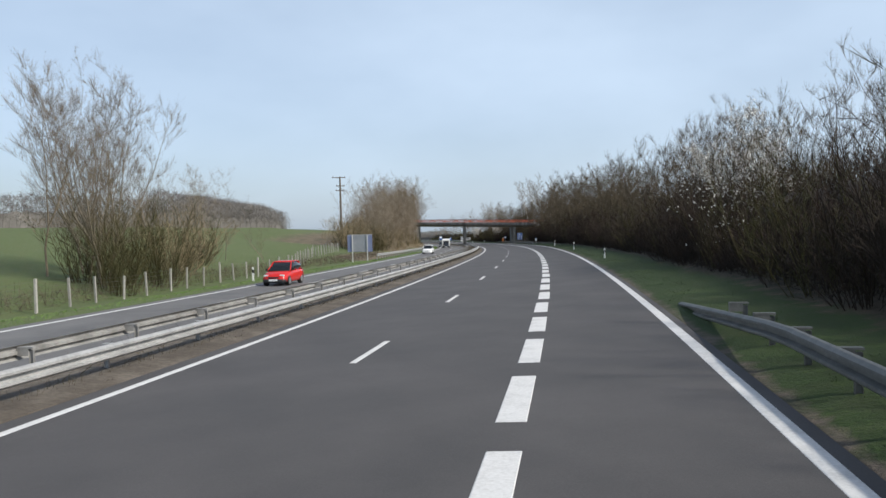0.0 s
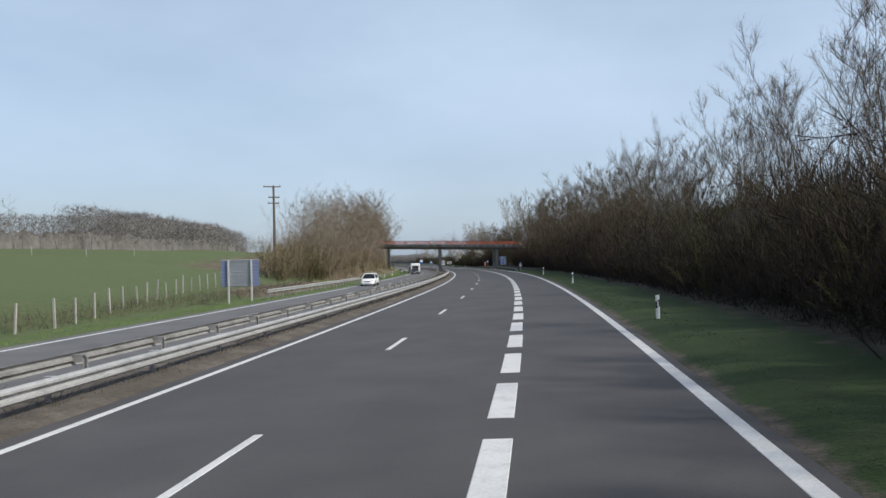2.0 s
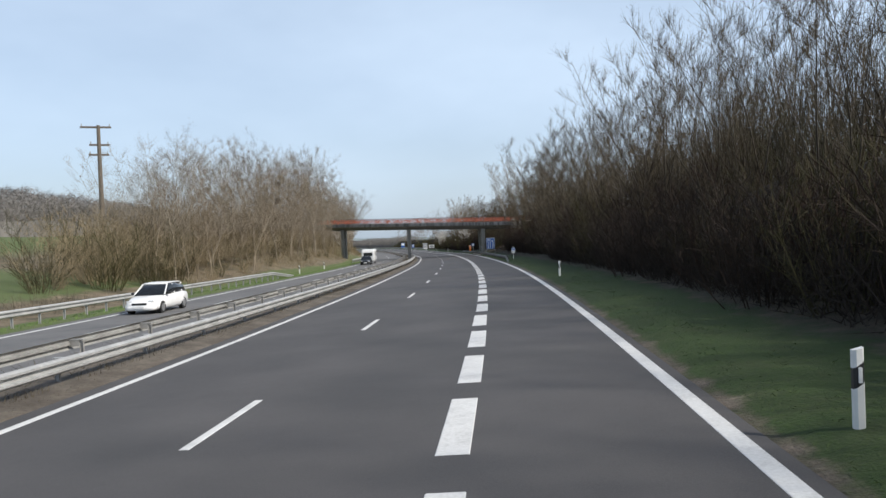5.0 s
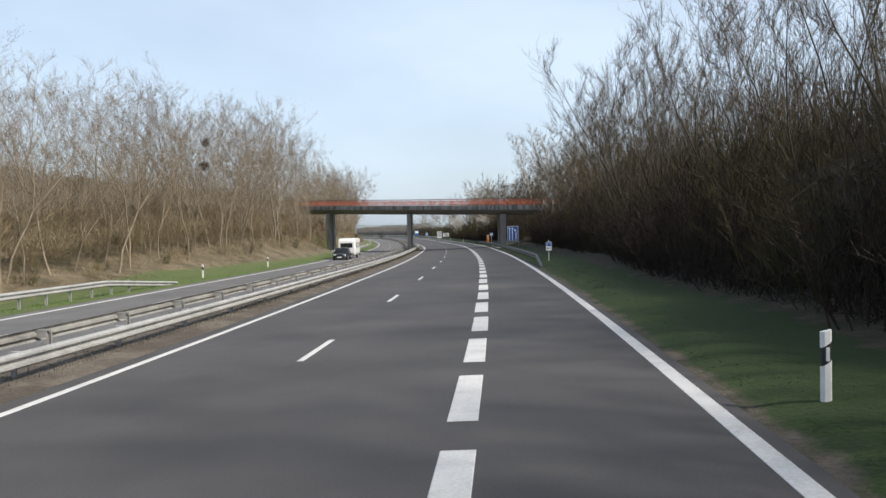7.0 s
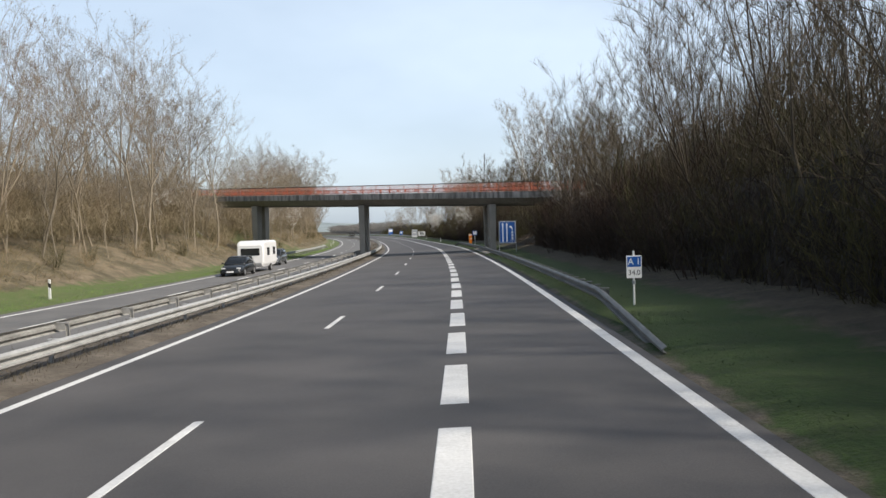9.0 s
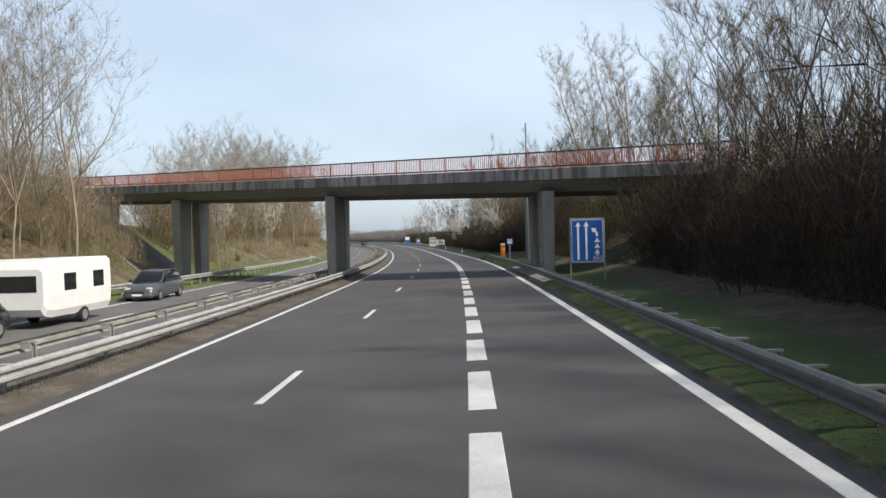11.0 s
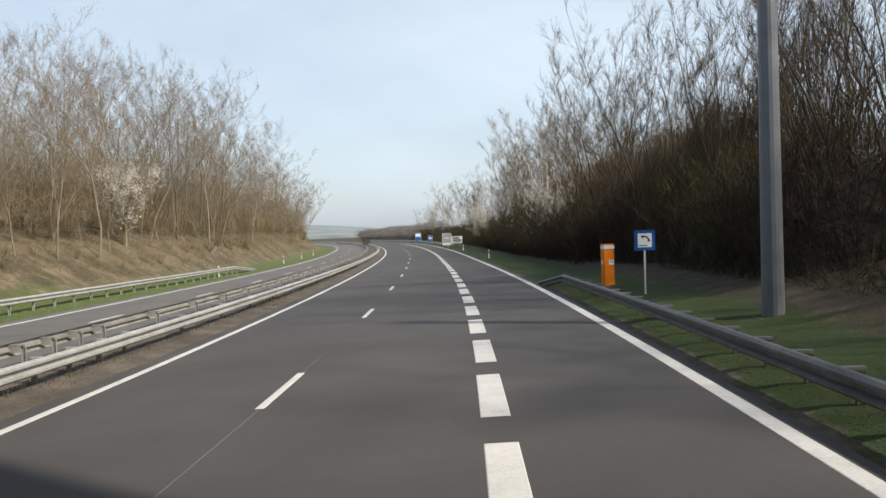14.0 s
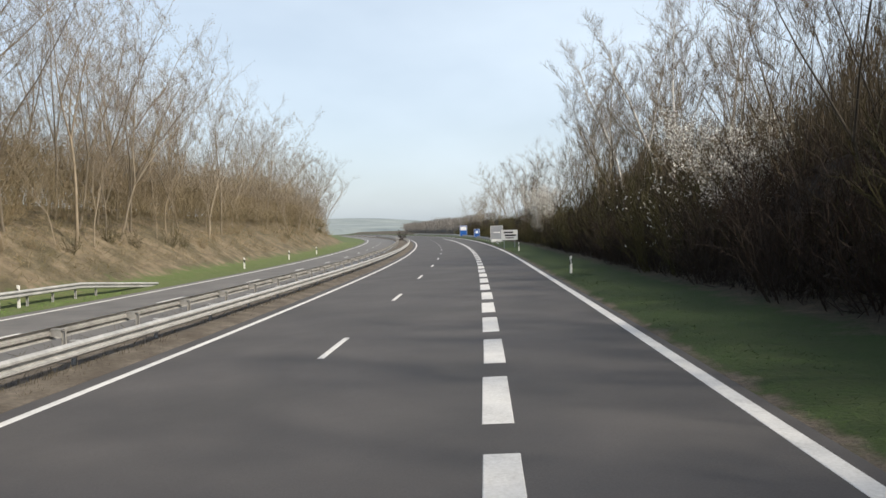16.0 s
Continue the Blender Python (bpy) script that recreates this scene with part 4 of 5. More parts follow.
# the wooded bank to the left
s = 137.0
while s < 425:
    for d in (-26.3, -29.5, -33.0, -37.5):
        if by_bridge(s, d, 3.0) or by_bridge(s + 9, d, 3.0) or d < -37 or (s > 340 and rnd.random() < 0.35):
            continue
        size = rnd.uniform(0.85, 1.15) * (0.84 + 0.30 * ease(s, 140, 215)) * (1 - 0.30 * ease(s, 244, 252) * (1 - ease(s, 268, 292))) * (1 - 0.08 * ease(s, 290, 330))
        plant(bank_trees, rnd.randrange(6), s + rnd.uniform(-1.8, 1.8), d + rnd.uniform(-1.4, 1.4), size, s < 325 and d > -36)
    if not by_bridge(s, -31, 3) and not by_bridge(s + 7, -31, 3):
        plant(bank_trees, rnd.randrange(6), s + rnd.uniform(1, 3), -25.6 + rnd.uniform(-1.6, 0.6), rnd.uniform(0.45, 0.68), s < 325)
        plant(bushes, rnd.choice((2, 4, 5)), s + rnd.uniform(-2, 2), -25.0 + rnd.uniform(-1.2, 1.2), rnd.uniform(0.22, 0.42))
        plant(bushes, rnd.choice((4, 5)), s + 2, -29.5 + rnd.uniform(-1.5, 1.5), rnd.uniform(0.5, 1.0))
        plant(bushes, rnd.choice((4, 5)), s, -33 + rnd.uniform(-2.0, 2.0), rnd.uniform(1.3, 2.0))
    s += 4.2 if s < 320 else 5.2
for s, d, k in ((442, -9.6, 0.5), (451, -9.4, 0.65)):
    plant(bushes, 0, s, d, k)
for s, d, k in ((286, -26.5, 1.0), (289, -29, 0.9), (262, -28, 0.8), (268, -30, 0.9), (212, -29, 0.7)):
    plant(blossoms, int(s) % 2, s, d, k)
# field side: solitary trees and scrub
plant(field_tree, 0, 33, -28.6, 1.0)
plant(field_tree, 0, 38, -33, 0.95)
for s, d, k, i in ((40, -33, 0.85, 2), (33.5, -33, 0.95, 4), (57, -33, 0.62, 1), (61, -35, 0.66, 3), (52, -32, 0.62, 5), (66, -37, 0.6, 1), (63, -33, 0.5, 0), (55, -36, 0.66, 2), (48, -33, 0.7, 4), (52.5, -24.6, 0.34, 2)):
    plant(bank_trees, i, s, d, k)
for s, d, k in ((30, -25.8, 1.1), (32, -27.5, 1.3), (36, -26.3, 1.2), (39, -27.6, 1.3), (35, -29, 1.3), (43, -28, 1.25), (46, -30, 1.2), (50, -31, 1.1), (54, -32, 1.1), (58, -33, 1.0), (33, -30, 1.2), (45, -33, 1.2), (128, -29, 1.2), (131, -31, 1.35), (125, -32, 1.1), (134, -28, 1.1), (122, -31, 0.8), (137, -31, 1.4), (140, -28, 1.2), (133, -33, 1.4), (128, -34, 1.3), (143, -29, 1.1)):
    plant(bushes, (2, 4, 2)[int(s) % 3] if s < 100 else (2, 4)[int(s) % 2], s, d, k)


wood_trees.join("bare dark trees deep in the roadside wood", "background_wood")


def mistletoe(s, d, h, r, seed):
    """A ball of short forked twigs high in a crown."""
    rnd = random.Random(seed)
    g = thing("mistletoe", "dark round mistletoe clump high in a bare tree", "mistletoe", "mistletoe clumps", at=stand(s, d, h))
    v, f = [], []
    for _ in range(420):
        q = Vector((rnd.gauss(0, 1), rnd.gauss(0, 1), rnd.gauss(0, 1))).normalized()
        a = q * r * rnd.uniform(0.05, 0.75)
        blade(v, f, a, a + (q + Vector((rnd.gauss(0, 0.5), rnd.gauss(0, 0.5), rnd.gauss(0, 0.5)))).normalized() * r * 0.4, 0.05, rnd)
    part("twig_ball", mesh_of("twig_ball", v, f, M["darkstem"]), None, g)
    return g


plant(bank_trees, 2, 178.4, -27.0, 1.02)
mistletoe(178.0, -27.0, 12.5, 0.55, 1)
mistletoe(178.2, -27.2, 10.2, 0.6, 2)
bank_trees.join("bare grey-brown trees at the back of the wooded bank", "background_wood")


def thicket(s0, s1, d0, d1, low, high, count, mat, seed, label, name, wide=(0.014, 0.03), rise=(0.5, 0.4), room=2.0, lean=0.35, base=0.0, patch=0):
    """Tangled brambles, dead stems and saplings that nobody could count. base: bare height under them; patch: growing only in patches of one kind (1) or the other (-1)."""
    rnd = random.Random(seed)
    v, f = [], []
    for _ in range(count):
        s, d = rnd.uniform(s0, s1), rnd.uniform(d0, d1)
        if by_bridge(s, d, room) or (145 < s < 270 and 0 < d < 8.4) or (214 < s < 246 and 0 < d < 15 and high > 1 and mat != "shrubgreen"):
            continue
        if patch and noise.noise(Vector((s * 0.07, d * 0.15, 21))) * patch < rnd.uniform(-0.25, 0.05):
            continue
        k = 0.6 + 0.4 * noise.noise(Vector((s * 0.21, d * 0.3, 7)))
        top = (low + (high - low) * abs(d - d0) / abs(d1 - d0)) * k * (tall(s) if d > 0 and high > 6 else 1.0)
        p = spot(s, d, lie(s, d) + base + max(0.0, rnd.random() ** 0.8 * (top - base) - 0.3))
        q = p + Vector((rnd.gauss(0, lean), rnd.gauss(0, lean), rnd.gauss(*rise)))
        blade(v, f, p, q, rnd.uniform(*wide), rnd)
    return tagged(new(name, mesh_of(name, v, f, M[mat])), label, "undergrowth", kind="stuff")


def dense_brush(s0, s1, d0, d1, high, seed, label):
    """The impenetrable inside of the undergrowth: an uneven mass behind the outer twigs, near-black in place of its
    shade.
    """
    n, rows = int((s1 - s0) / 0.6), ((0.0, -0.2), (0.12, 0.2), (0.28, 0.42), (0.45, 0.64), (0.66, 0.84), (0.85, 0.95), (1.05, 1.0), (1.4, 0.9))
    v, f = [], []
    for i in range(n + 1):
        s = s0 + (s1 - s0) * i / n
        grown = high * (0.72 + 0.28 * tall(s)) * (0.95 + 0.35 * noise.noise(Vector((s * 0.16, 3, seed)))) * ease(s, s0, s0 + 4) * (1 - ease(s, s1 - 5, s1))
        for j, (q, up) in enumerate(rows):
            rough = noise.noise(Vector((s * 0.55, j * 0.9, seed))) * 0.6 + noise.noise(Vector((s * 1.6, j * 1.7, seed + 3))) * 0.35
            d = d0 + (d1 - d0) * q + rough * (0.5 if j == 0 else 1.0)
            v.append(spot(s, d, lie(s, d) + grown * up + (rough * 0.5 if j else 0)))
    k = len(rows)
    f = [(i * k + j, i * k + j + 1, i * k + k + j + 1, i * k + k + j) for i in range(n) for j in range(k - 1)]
    return tagged(new("dense_brush", mesh_of("dense_brush", v, f, M["brush_shade"])), label, "undergrowth", kind="stuff")


dense_brush(-24, 212, 8.7, 11.0, 3.3, 31, "uneven near-black mass standing for shade inside the wood's edge")
dense_brush(245, 478, 8.9, 11.2, 3.1, 32, "uneven near-black mass standing for shade inside the wood's edge")
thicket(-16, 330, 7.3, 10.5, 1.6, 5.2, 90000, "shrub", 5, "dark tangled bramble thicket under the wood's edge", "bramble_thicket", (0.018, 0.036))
thicket(330, 478, 7.4, 12.5, 1.6, 5.2, 16000, "shrubgreen", 6, "dark tangled bramble thicket under the wood's edge", "bramble_thicket", (0.04, 0.08))
thicket(-16, 290, 8.2, 12.5, 4.5, 8.0, 150000, "reddish", 7, "upright red-brown young growth inside the wood", "young_growth", (0.018, 0.036), (0.7, 0.3), room=4.0, patch=1)
thicket(-16, 400, 8.2, 12.5, 4.5, 8.0, 150000, "shrubgreen", 17, "olive budding young growth inside the wood", "young_growth", (0.018, 0.036), (0.7, 0.3), room=4.0, patch=-1)
thicket(95, 194, 11.0, 17.0, 8.0, 12.5, 36000, "darktwig", 13, "slim upright grey-brown stems deep in the wood", "young_growth", (0.018, 0.034), (1.8, 0.5), room=6.0)
thicket(256, 335, 11.0, 18.0, 8.0, 12.0, 46000, "darktwig", 14, "slim upright grey-brown stems deep in the wood", "young_growth", (0.02, 0.038), (1.8, 0.5), room=6.0)
# dark filler stems, added to thicken the wood and keep sun off the verge
thicket(-16, 212, 12.5, 18.5, 6.5, 9.6, 80000, "darkstem", 23, "close-set stems deep in the wood, coloured dark for its shade", "young_growth", (0.03, 0.06), (1.0, 0.4), room=5.0)
thicket(258, 345, 12.5, 18.5, 7.0, 10.5, 34000, "darkstem", 24, "close-set stems deep in the wood, coloured dark for its shade", "young_growth", (0.03, 0.06), (1.0, 0.4), room=5.0)
thicket(134, 420, -31, -40, 5.0, 9.0, 60000, "tantwig", 25, "brown brushwood at the back of the bank", "young_growth", (0.03, 0.06), (0.5, 0.4), room=3.0)
thicket(150, 420, -25.5, -33, 3.5, 8.0, 60000, "brushwood", 26, "olive-brown budding saplings on the bank", "young_growth", (0.014, 0.026), (0.5, 0.4), room=3.0, base=1.2)
thicket(132, 420, -23.5, -34, 0.3, 1.0, 26000, "tantwig", 8, "dry tan brambles and dead grass on the bank", "bramble_thicket", (0.012, 0.026), (0.3, 0.2))
thicket(150, 420, -22.6, -29, 0.3, 0.9, 26000, "brushwood", 27, "brown brambles and old grass tufts on the bank", "bramble_thicket", (0.012, 0.03), (0.25, 0.2), patch=1)
thicket(134, 430, -26.5, -36, 5.0, 9.5, 150000, "tantwig", 10, "tan young growth among the bank's trees", "young_growth", (0.02, 0.038), (0.45, 0.4), base=1.5)
thicket(138, 430, -26.5, -36, 9.5, 14.0, 100000, "paletwig", 15, "fine pale twigs and saplings between the bank's trees", "young_growth", (0.014, 0.026), (0.5, 0.45), room=4.0, base=4.0)
thicket(196, 232, 6.4, 15.0, 0.15, 0.5, 12000, "shrub", 12, "dead ferns and weeds on the shaded slope by the bridge", "bramble_thicket", (0.014, 0.03), (0.25, 0.15), room=-1.0)
thicket(228, 266, 12.0, 24.0, 4.0, 7.5, 30000, "shrubgreen", 16, "thin olive saplings on the slope behind the bridge", "young_growth", (0.012, 0.026), (1.0, 0.4), room=0.5)
thicket(231, 256, 7.6, 15.0, 0.4, 1.6, 12000, "shrubgreen", 28, "low olive scrub and dead stems on the slope behind the bridge", "bramble_thicket", (0.012, 0.028), (0.35, 0.25), room=0.0)
thicket(18, 120, -24.8, -28, 0.5, 0.9, 6000, "deadgrass", 9, "dry grass and weeds along the field fence", "bramble_thicket")
thicket(-10, 330, -11.0, -9.0, 0.25, 0.45, 16000, "deadgrass", 20, "dry brown weeds growing in the central reserve", "weeds", (0.012, 0.03), (0.25, 0.12), room=-20.0, patch=1)


def grass(bands, seed, mat, label, gap=-0.12):
    rnd = random.Random(seed)
    v, f = [], []
    for s0, s1, d0, d1, tall, count in bands:
        for _ in range(count):
            s, d = rnd.uniform(s0, s1), rnd.uniform(d0, d1)
            if noise.noise(Vector((s * 0.4, d * 0.9, 3))) < gap:
                continue
            p = spot(s, d, lie(s, d) - 0.01)
            blade(v, f, p, p + Vector((rnd.gauss(0, 0.05), rnd.gauss(0, 0.05), tall * rnd.uniform(0.5, 1.2))), rnd.uniform(0.2, 0.4) * min(tall, 0.07), rnd)
    return tagged(new("grass", mesh_of("grass", v, f, M[mat])), label, "grass", kind="stuff")


grass(((-10, 300, 3.9, 5.2, 0.04, 22000), (-10, 300, 5.0, 8.2, 0.04, 22000)), 21, "blades", "short roadside grass, green darkened for the verge's shade", -0.1)
grass(((-10, 300, -21.8, -18.9, 0.12, 26000),), 22, "sunlit_blades", "short grass beside the far carriageway, in a brighter sunlit green", -0.3)
grass(((-10, 300, -8.95, -8.5, 0.26, 26000), (-10, 300, -8.6, -8.15, 0.12, 16000)), 23, "deadgrass", "dead brown grass and weeds under the guard rails", -0.35)


# ---------------------------------------------------------------- roadside things
def post_profile(w, t):
    return [(-w, -t * 0.4), (-w * 0.55, -t), (w * 0.55, -t), (w, -t * 0.4), (w, t * 0.6), (-w, t * 0.6)]


def prism(outline, z0, z1, slant=0.0, top_slant=None, bm=None):
    """Upright prism whose ends may slope from side to side."""
    fresh = bmesh.new()
    top_slant = slant if top_slant is None else top_slant
    a = [fresh.verts.new((x, y, z0 + x * slant)) for x, y in outline]
    b = [fresh.verts.new((x, y, z1 + x * top_slant)) for x, y in outline]
    fresh.faces.new(a[::-1])
    fresh.faces.new(b)
    for i in range(len(a)):
        j = (i + 1) % len(a)
        fresh.faces.new((a[i], a[j], b[j], b[i]))
    bmesh.ops.recalc_face_normals(fresh, faces=fresh.faces)
    return joined(bm, fresh)


def guide_post():
    g = thing("guide_post", "white plastic guide post with slanted black band", "guide post", "guide posts along the verge")
    o = post_profile(0.06, 0.05)
    part("shaft", prism(o, -0.3, 0.58, 0.0, 0.7), M["white"], g)
    part("band", prism([(x * 0.98, y * 0.98) for x, y in o], 0.58, 0.81, 0.7), M["black"], g, "slanted black band")
    part("cap", prism(o, 0.81, 0.98, 0.7, 0.25), M["white"], g)
    part("reflector", box(-0.022, 0.022, -0.062, -0.047, 0.61, 0.78, 0.004), M["lamp"], g, "pale upright reflector")
    return g


guide = guide_post()
guide.matrix_world = stand(45.8, 4.58, -0.08)
for s, d in ((79.8, 4.45), (114.4, 4.5), (298.0, 4.4), (335.0, 4.4)):
    copy_thing(guide, stand(s, d, lie(s, d) - 0.12, rnd.uniform(-6, 6)))
for s in (2.5, 38.0, 158.0, 175.5, 292.0, 324.5, 342.0, 360.0):
    copy_thing(guide, stand(s, -20.4, lie(s, -20.4), 180 + rnd.uniform(-6, 6)))


def words(body, size, mat, parent, m, label=""):
    """Lettering as a thin mesh."""
    cu = bpy.data.curves.new("lettering", "FONT")
    cu.body, cu.size, cu.extrude, cu.align_x, cu.align_y = body, size, 0.002, "CENTER", "CENTER"
    tmp = new("lettering", cu)
    me = bpy.data.meshes.new_from_object(tmp.evaluated_get(bpy.context.evaluated_depsgraph_get()))
    bpy.data.objects.remove(tmp)
    me.materials.clear()
    me.materials.append(mat)
    ob = new("lettering", me)
    ob.parent = parent
    ob.matrix_local = m
    return tagged(ob, label) if label else ob


FACE = Matrix.Rotation(radians(90), 4, "X")    # lettering that looks back along the road


def rounded(w, h, r, cx=0.0, cz=0.0):
    pts = []
    for k, (sx, sz) in enumerate(((1, 1), (-1, 1), (-1, -1), (1, -1))):
        for a in (0, 30, 60, 90):
            t = radians(a + 90 * k)
            pts.append((cx + sx * (w / 2 - r) + r * math.cos(t), cz + sz * (h / 2 - r) + r * math.sin(t)))
    return pts


def lane_sign():
    g = thing("lane_sign", "large blue lane-merging sign with white arrows in steel frame", "road sign", at=stand(208.0, 5.73, 0, -4))
    w, h, cz = 1.42, 1.94, 2.05
    for x in (-0.79, 0.79):
        part("post", rod((x, 0.05, -0.6), (x, 0.05, cz + 1.02), 0.035), M["pole"], g)
    for z in (cz + 1.04, cz - 1.04, cz + 0.55, cz - 0.55):
        part("frame_bar", rod((-0.79, 0.05, z), (0.79, 0.05, z), 0.03), M["pole"], g)
    board = part("board", slab(rounded(w + 0.05, h + 0.05, 0.04, 0, cz), -0.02, 0.012), M["signwhite"], g, "white-edged sheet")
    part("face", slab(rounded(w, h, 0.03, 0, cz), -0.026, -0.02), M["blue"], board, "blue face")

    def arrow(name, pts):
        part(name, slab(pts, -0.032, -0.026), M["signwhite"], board)

    z0, z1 = cz - 0.9, cz + 0.9
    for x in (-0.43, -0.05):
        arrow("straight_arrow", [(x - 0.045, z0), (x + 0.045, z0), (x + 0.045, z1 - 0.22), (x + 0.13, z1 - 0.22), (x, z1), (x - 0.13, z1 - 0.22), (x - 0.045, z1 - 0.22)])
    x = 0.45
    for z in (cz - 0.08, cz - 0.35):
        arrow("chevron", [(x - 0.14, z), (x + 0.14, z), (x + 0.10, z + 0.06), (x, z + 0.22), (x - 0.10, z + 0.06)])
    arrow("short_arrow", [(x - 0.045, cz - 0.70), (x + 0.045, cz - 0.70), (x + 0.045, cz - 0.58), (x + 0.14, cz - 0.62), (x, cz - 0.40), (x - 0.14, cz - 0.62), (x - 0.045, cz - 0.58)])
    arrow("bent_arrow", [(x - 0.055, cz + 0.20), (x + 0.045, cz + 0.20), (x + 0.045, cz + 0.36), (x - 0.06, cz + 0.50), (x - 0.03, cz + 0.58), (x - 0.26, cz + 0.60), (x - 0.21, cz + 0.37), (x - 0.15, cz + 0.43), (x - 0.055, cz + 0.33)])
    plate = part("distance_plate", slab(rounded(0.42, 0.21, 0.02, 0.46, cz - 0.84), -0.034, -0.026), M["signwhite"], board)
    part("plate_face", slab(rounded(0.39, 0.18, 0.015, 0.46, cz - 0.84), -0.038, -0.034), M["blue"], board)
    words("250m", 0.15, M["signwhite"], g, Matrix.Translation((0.46, -0.040, cz - 0.84)) @ FACE)
    return g


lane_sign()


def km_sign():
    g = thing("distance_marker", "small blue and white kilometre sign on a steel post", "road sign", at=stand(159.0, 4.9, 0.0, 2))
    part("post", rod((0, 0.03, -0.5), (0, 0.03, 1.62), 0.028), M["white"], g, "white steel post")
    part("clamp", rod((0, 0.03, 0.70), (0, 0.03, 0.80), 0.05), M["pole"], g)
    board = part("board", slab(rounded(0.42, 0.62, 0.02, 0, 1.18), -0.02, 0.0), M["signwhite"], g)
    part("route_panel", slab(rounded(0.38, 0.28, 0.015, 0, 1.32), -0.024, -0.02), M["blue"], board, "blue upper half")
    words("A 1", 0.24, M["signwhite"], g, Matrix.Translation((0, -0.026, 1.32)) @ FACE)
    words("34.0", 0.20, M["black"], g, Matrix.Translation((0, -0.022, 1.02)) @ FACE)
    return g


km_sign()


def handset(cx, cz, k, y, mat, parent):
    """The receiver of a telephone as a flat curved bar with two thick ends."""
    pts, inner = [], []
    for i in range(13):
        a = radians(110 - 100 * i / 12)
        r = 0.30
        end = abs(i - 6) / 6
        t = 0.035 + 0.055 * (1 if end > 0.65 else 0)
        pts.append((cx - 0.15 * k + k * (r + 0.03) * math.cos(a), cz - 0.15 * k + k * (r + 0.03) * math.sin(a)))
        inner.append((cx - 0.15 * k + k * (r - t) * math.cos(a), cz - 0.15 * k + k * (r - t) * math.sin(a)))
    return part("handset", slab(pts + inner[::-1], y - 0.004, y), mat, parent, "black receiver symbol")


def phone_sign():
    g = thing("telephone_sign", "blue square sign with black telephone receiver on white", "road sign", at=stand(250.4, 5.9, 0.0, 3))
    part("post", rod((0, 0.03, -0.5), (0, 0.03, 2.2), 0.032), M["white"], g, "white steel post")
    board = part("board", slab(rounded(0.70, 0.68, 0.04, 0, 1.93), -0.02, 0.0), M["blue"], g, "blue sheet")
    part("panel", slab(rounded(0.48, 0.47, 0.015, 0, 1.93), -0.024, -0.02), M["signwhite"], board, "white square")
    handset(0.06, 1.96, 0.72, -0.024, M["black"], board)
    for x in (-0.17, -0.10, -0.03, 0.04):
        part("text_bar", slab([(x - 0.025, 1.735), (x + 0.025, 1.735), (x + 0.025, 1.775), (x - 0.025, 1.775)], -0.028, -0.024), M["black"], board)
    return g


phone_sign()


def emergency_phone():
    g = thing("emergency_telephone", "tall orange roadside emergency telephone pillar", "emergency phone", at=stand(255.1, 5.68, 0.05, 12))
    part("pillar", box(-0.225, 0.225, -0.16, 0.16, -0.3, 1.52, 0.025), M["orange"], g)
    part("band", box(-0.232, 0.232, -0.167, 0.167, 1.52, 1.68, 0.02), M["signwhite"], g, "white top band")
    part("lid", box(-0.232, 0.232, -0.167, 0.167, 1.68, 1.73, 0.015), M["orange"], g)
    pl = part("plate", box(-0.02, 0.19, -0.172, -0.158, 0.90, 1.10, 0.004), M["signwhite"], g, "white receiver plate")
    handset(0.10, 1.01, 0.30, -0.172, M["black"], pl)
    part("side_plate", box(-0.234, -0.222, -0.07, 0.09, 0.92, 1.08, 0.003), M["signwhite"], g)
    part("plinth", box(-0.32, 0.32, -0.26, 0.26, -0.3, 0.03, 0.02), M["concrete"], g, "concrete plinth")
    return g


emergency_phone()


def mast():
    g = thing("mast", "tall grey steel equipment mast in the verge", "mast", at=stand(242.6, 6.75, 0.1))
    part("base_plate", box(-0.42, 0.42, -0.42, 0.42, -0.3, 0.06, 0.02), M["concrete"], g)
    part("shaft", rod((0, 0, 0.0), (0, 0, 8.3), 0.25, sides=16, r2=0.20), M["mast"], g)
    part("collar", rod((0, 0, 7.9), (0, 0, 8.4), 0.33, sides=12), M["mast"], g)
    part("top_tube", rod((0, 0, 8.4), (0, 0, 13.0), 0.06), M["mast"], g)
    return g


mast()


def big_sign_back():
    g = thing("road_sign", "large motorway sign seen from its grey and blue back", "road sign", at=stand(78.4, -21.9, lie(78.4, -21.9), 2))
    for x in (-0.93, 0.93):
        part("post", box(x - 0.06, x + 0.06, -0.10, 0.02, -0.6, 3.43, 0.008), M["palepost"], g, "pale galvanised steel post")
    board = part("panel", box(-0.95, 0.95, 0.03, 0.06, 1.3, 3.43, 0.008), M["signback"], g, "ribbed grey aluminium back")
    for i in range(8):
        z = 1.36 + i * 0.27
        part("rib", box(-1.53, 1.53, 0.004, 0.03, z, z + 0.04, 0.004), M["signback"], board)
    for x0, x1 in ((-1.54, -0.953), (0.953, 1.54)):
        part("side_panel", box(x0, x1, 0.032, 0.058, 1.3, 3.40, 0.008), M["backblue"], board, "faded blue side sheet")
    part("top_edge", box(-1.54, 1.54, 0.0, 0.07, 3.40, 3.46, 0.006), M["palepost"], board, "pale top edge")
    return g


big_sign_back()


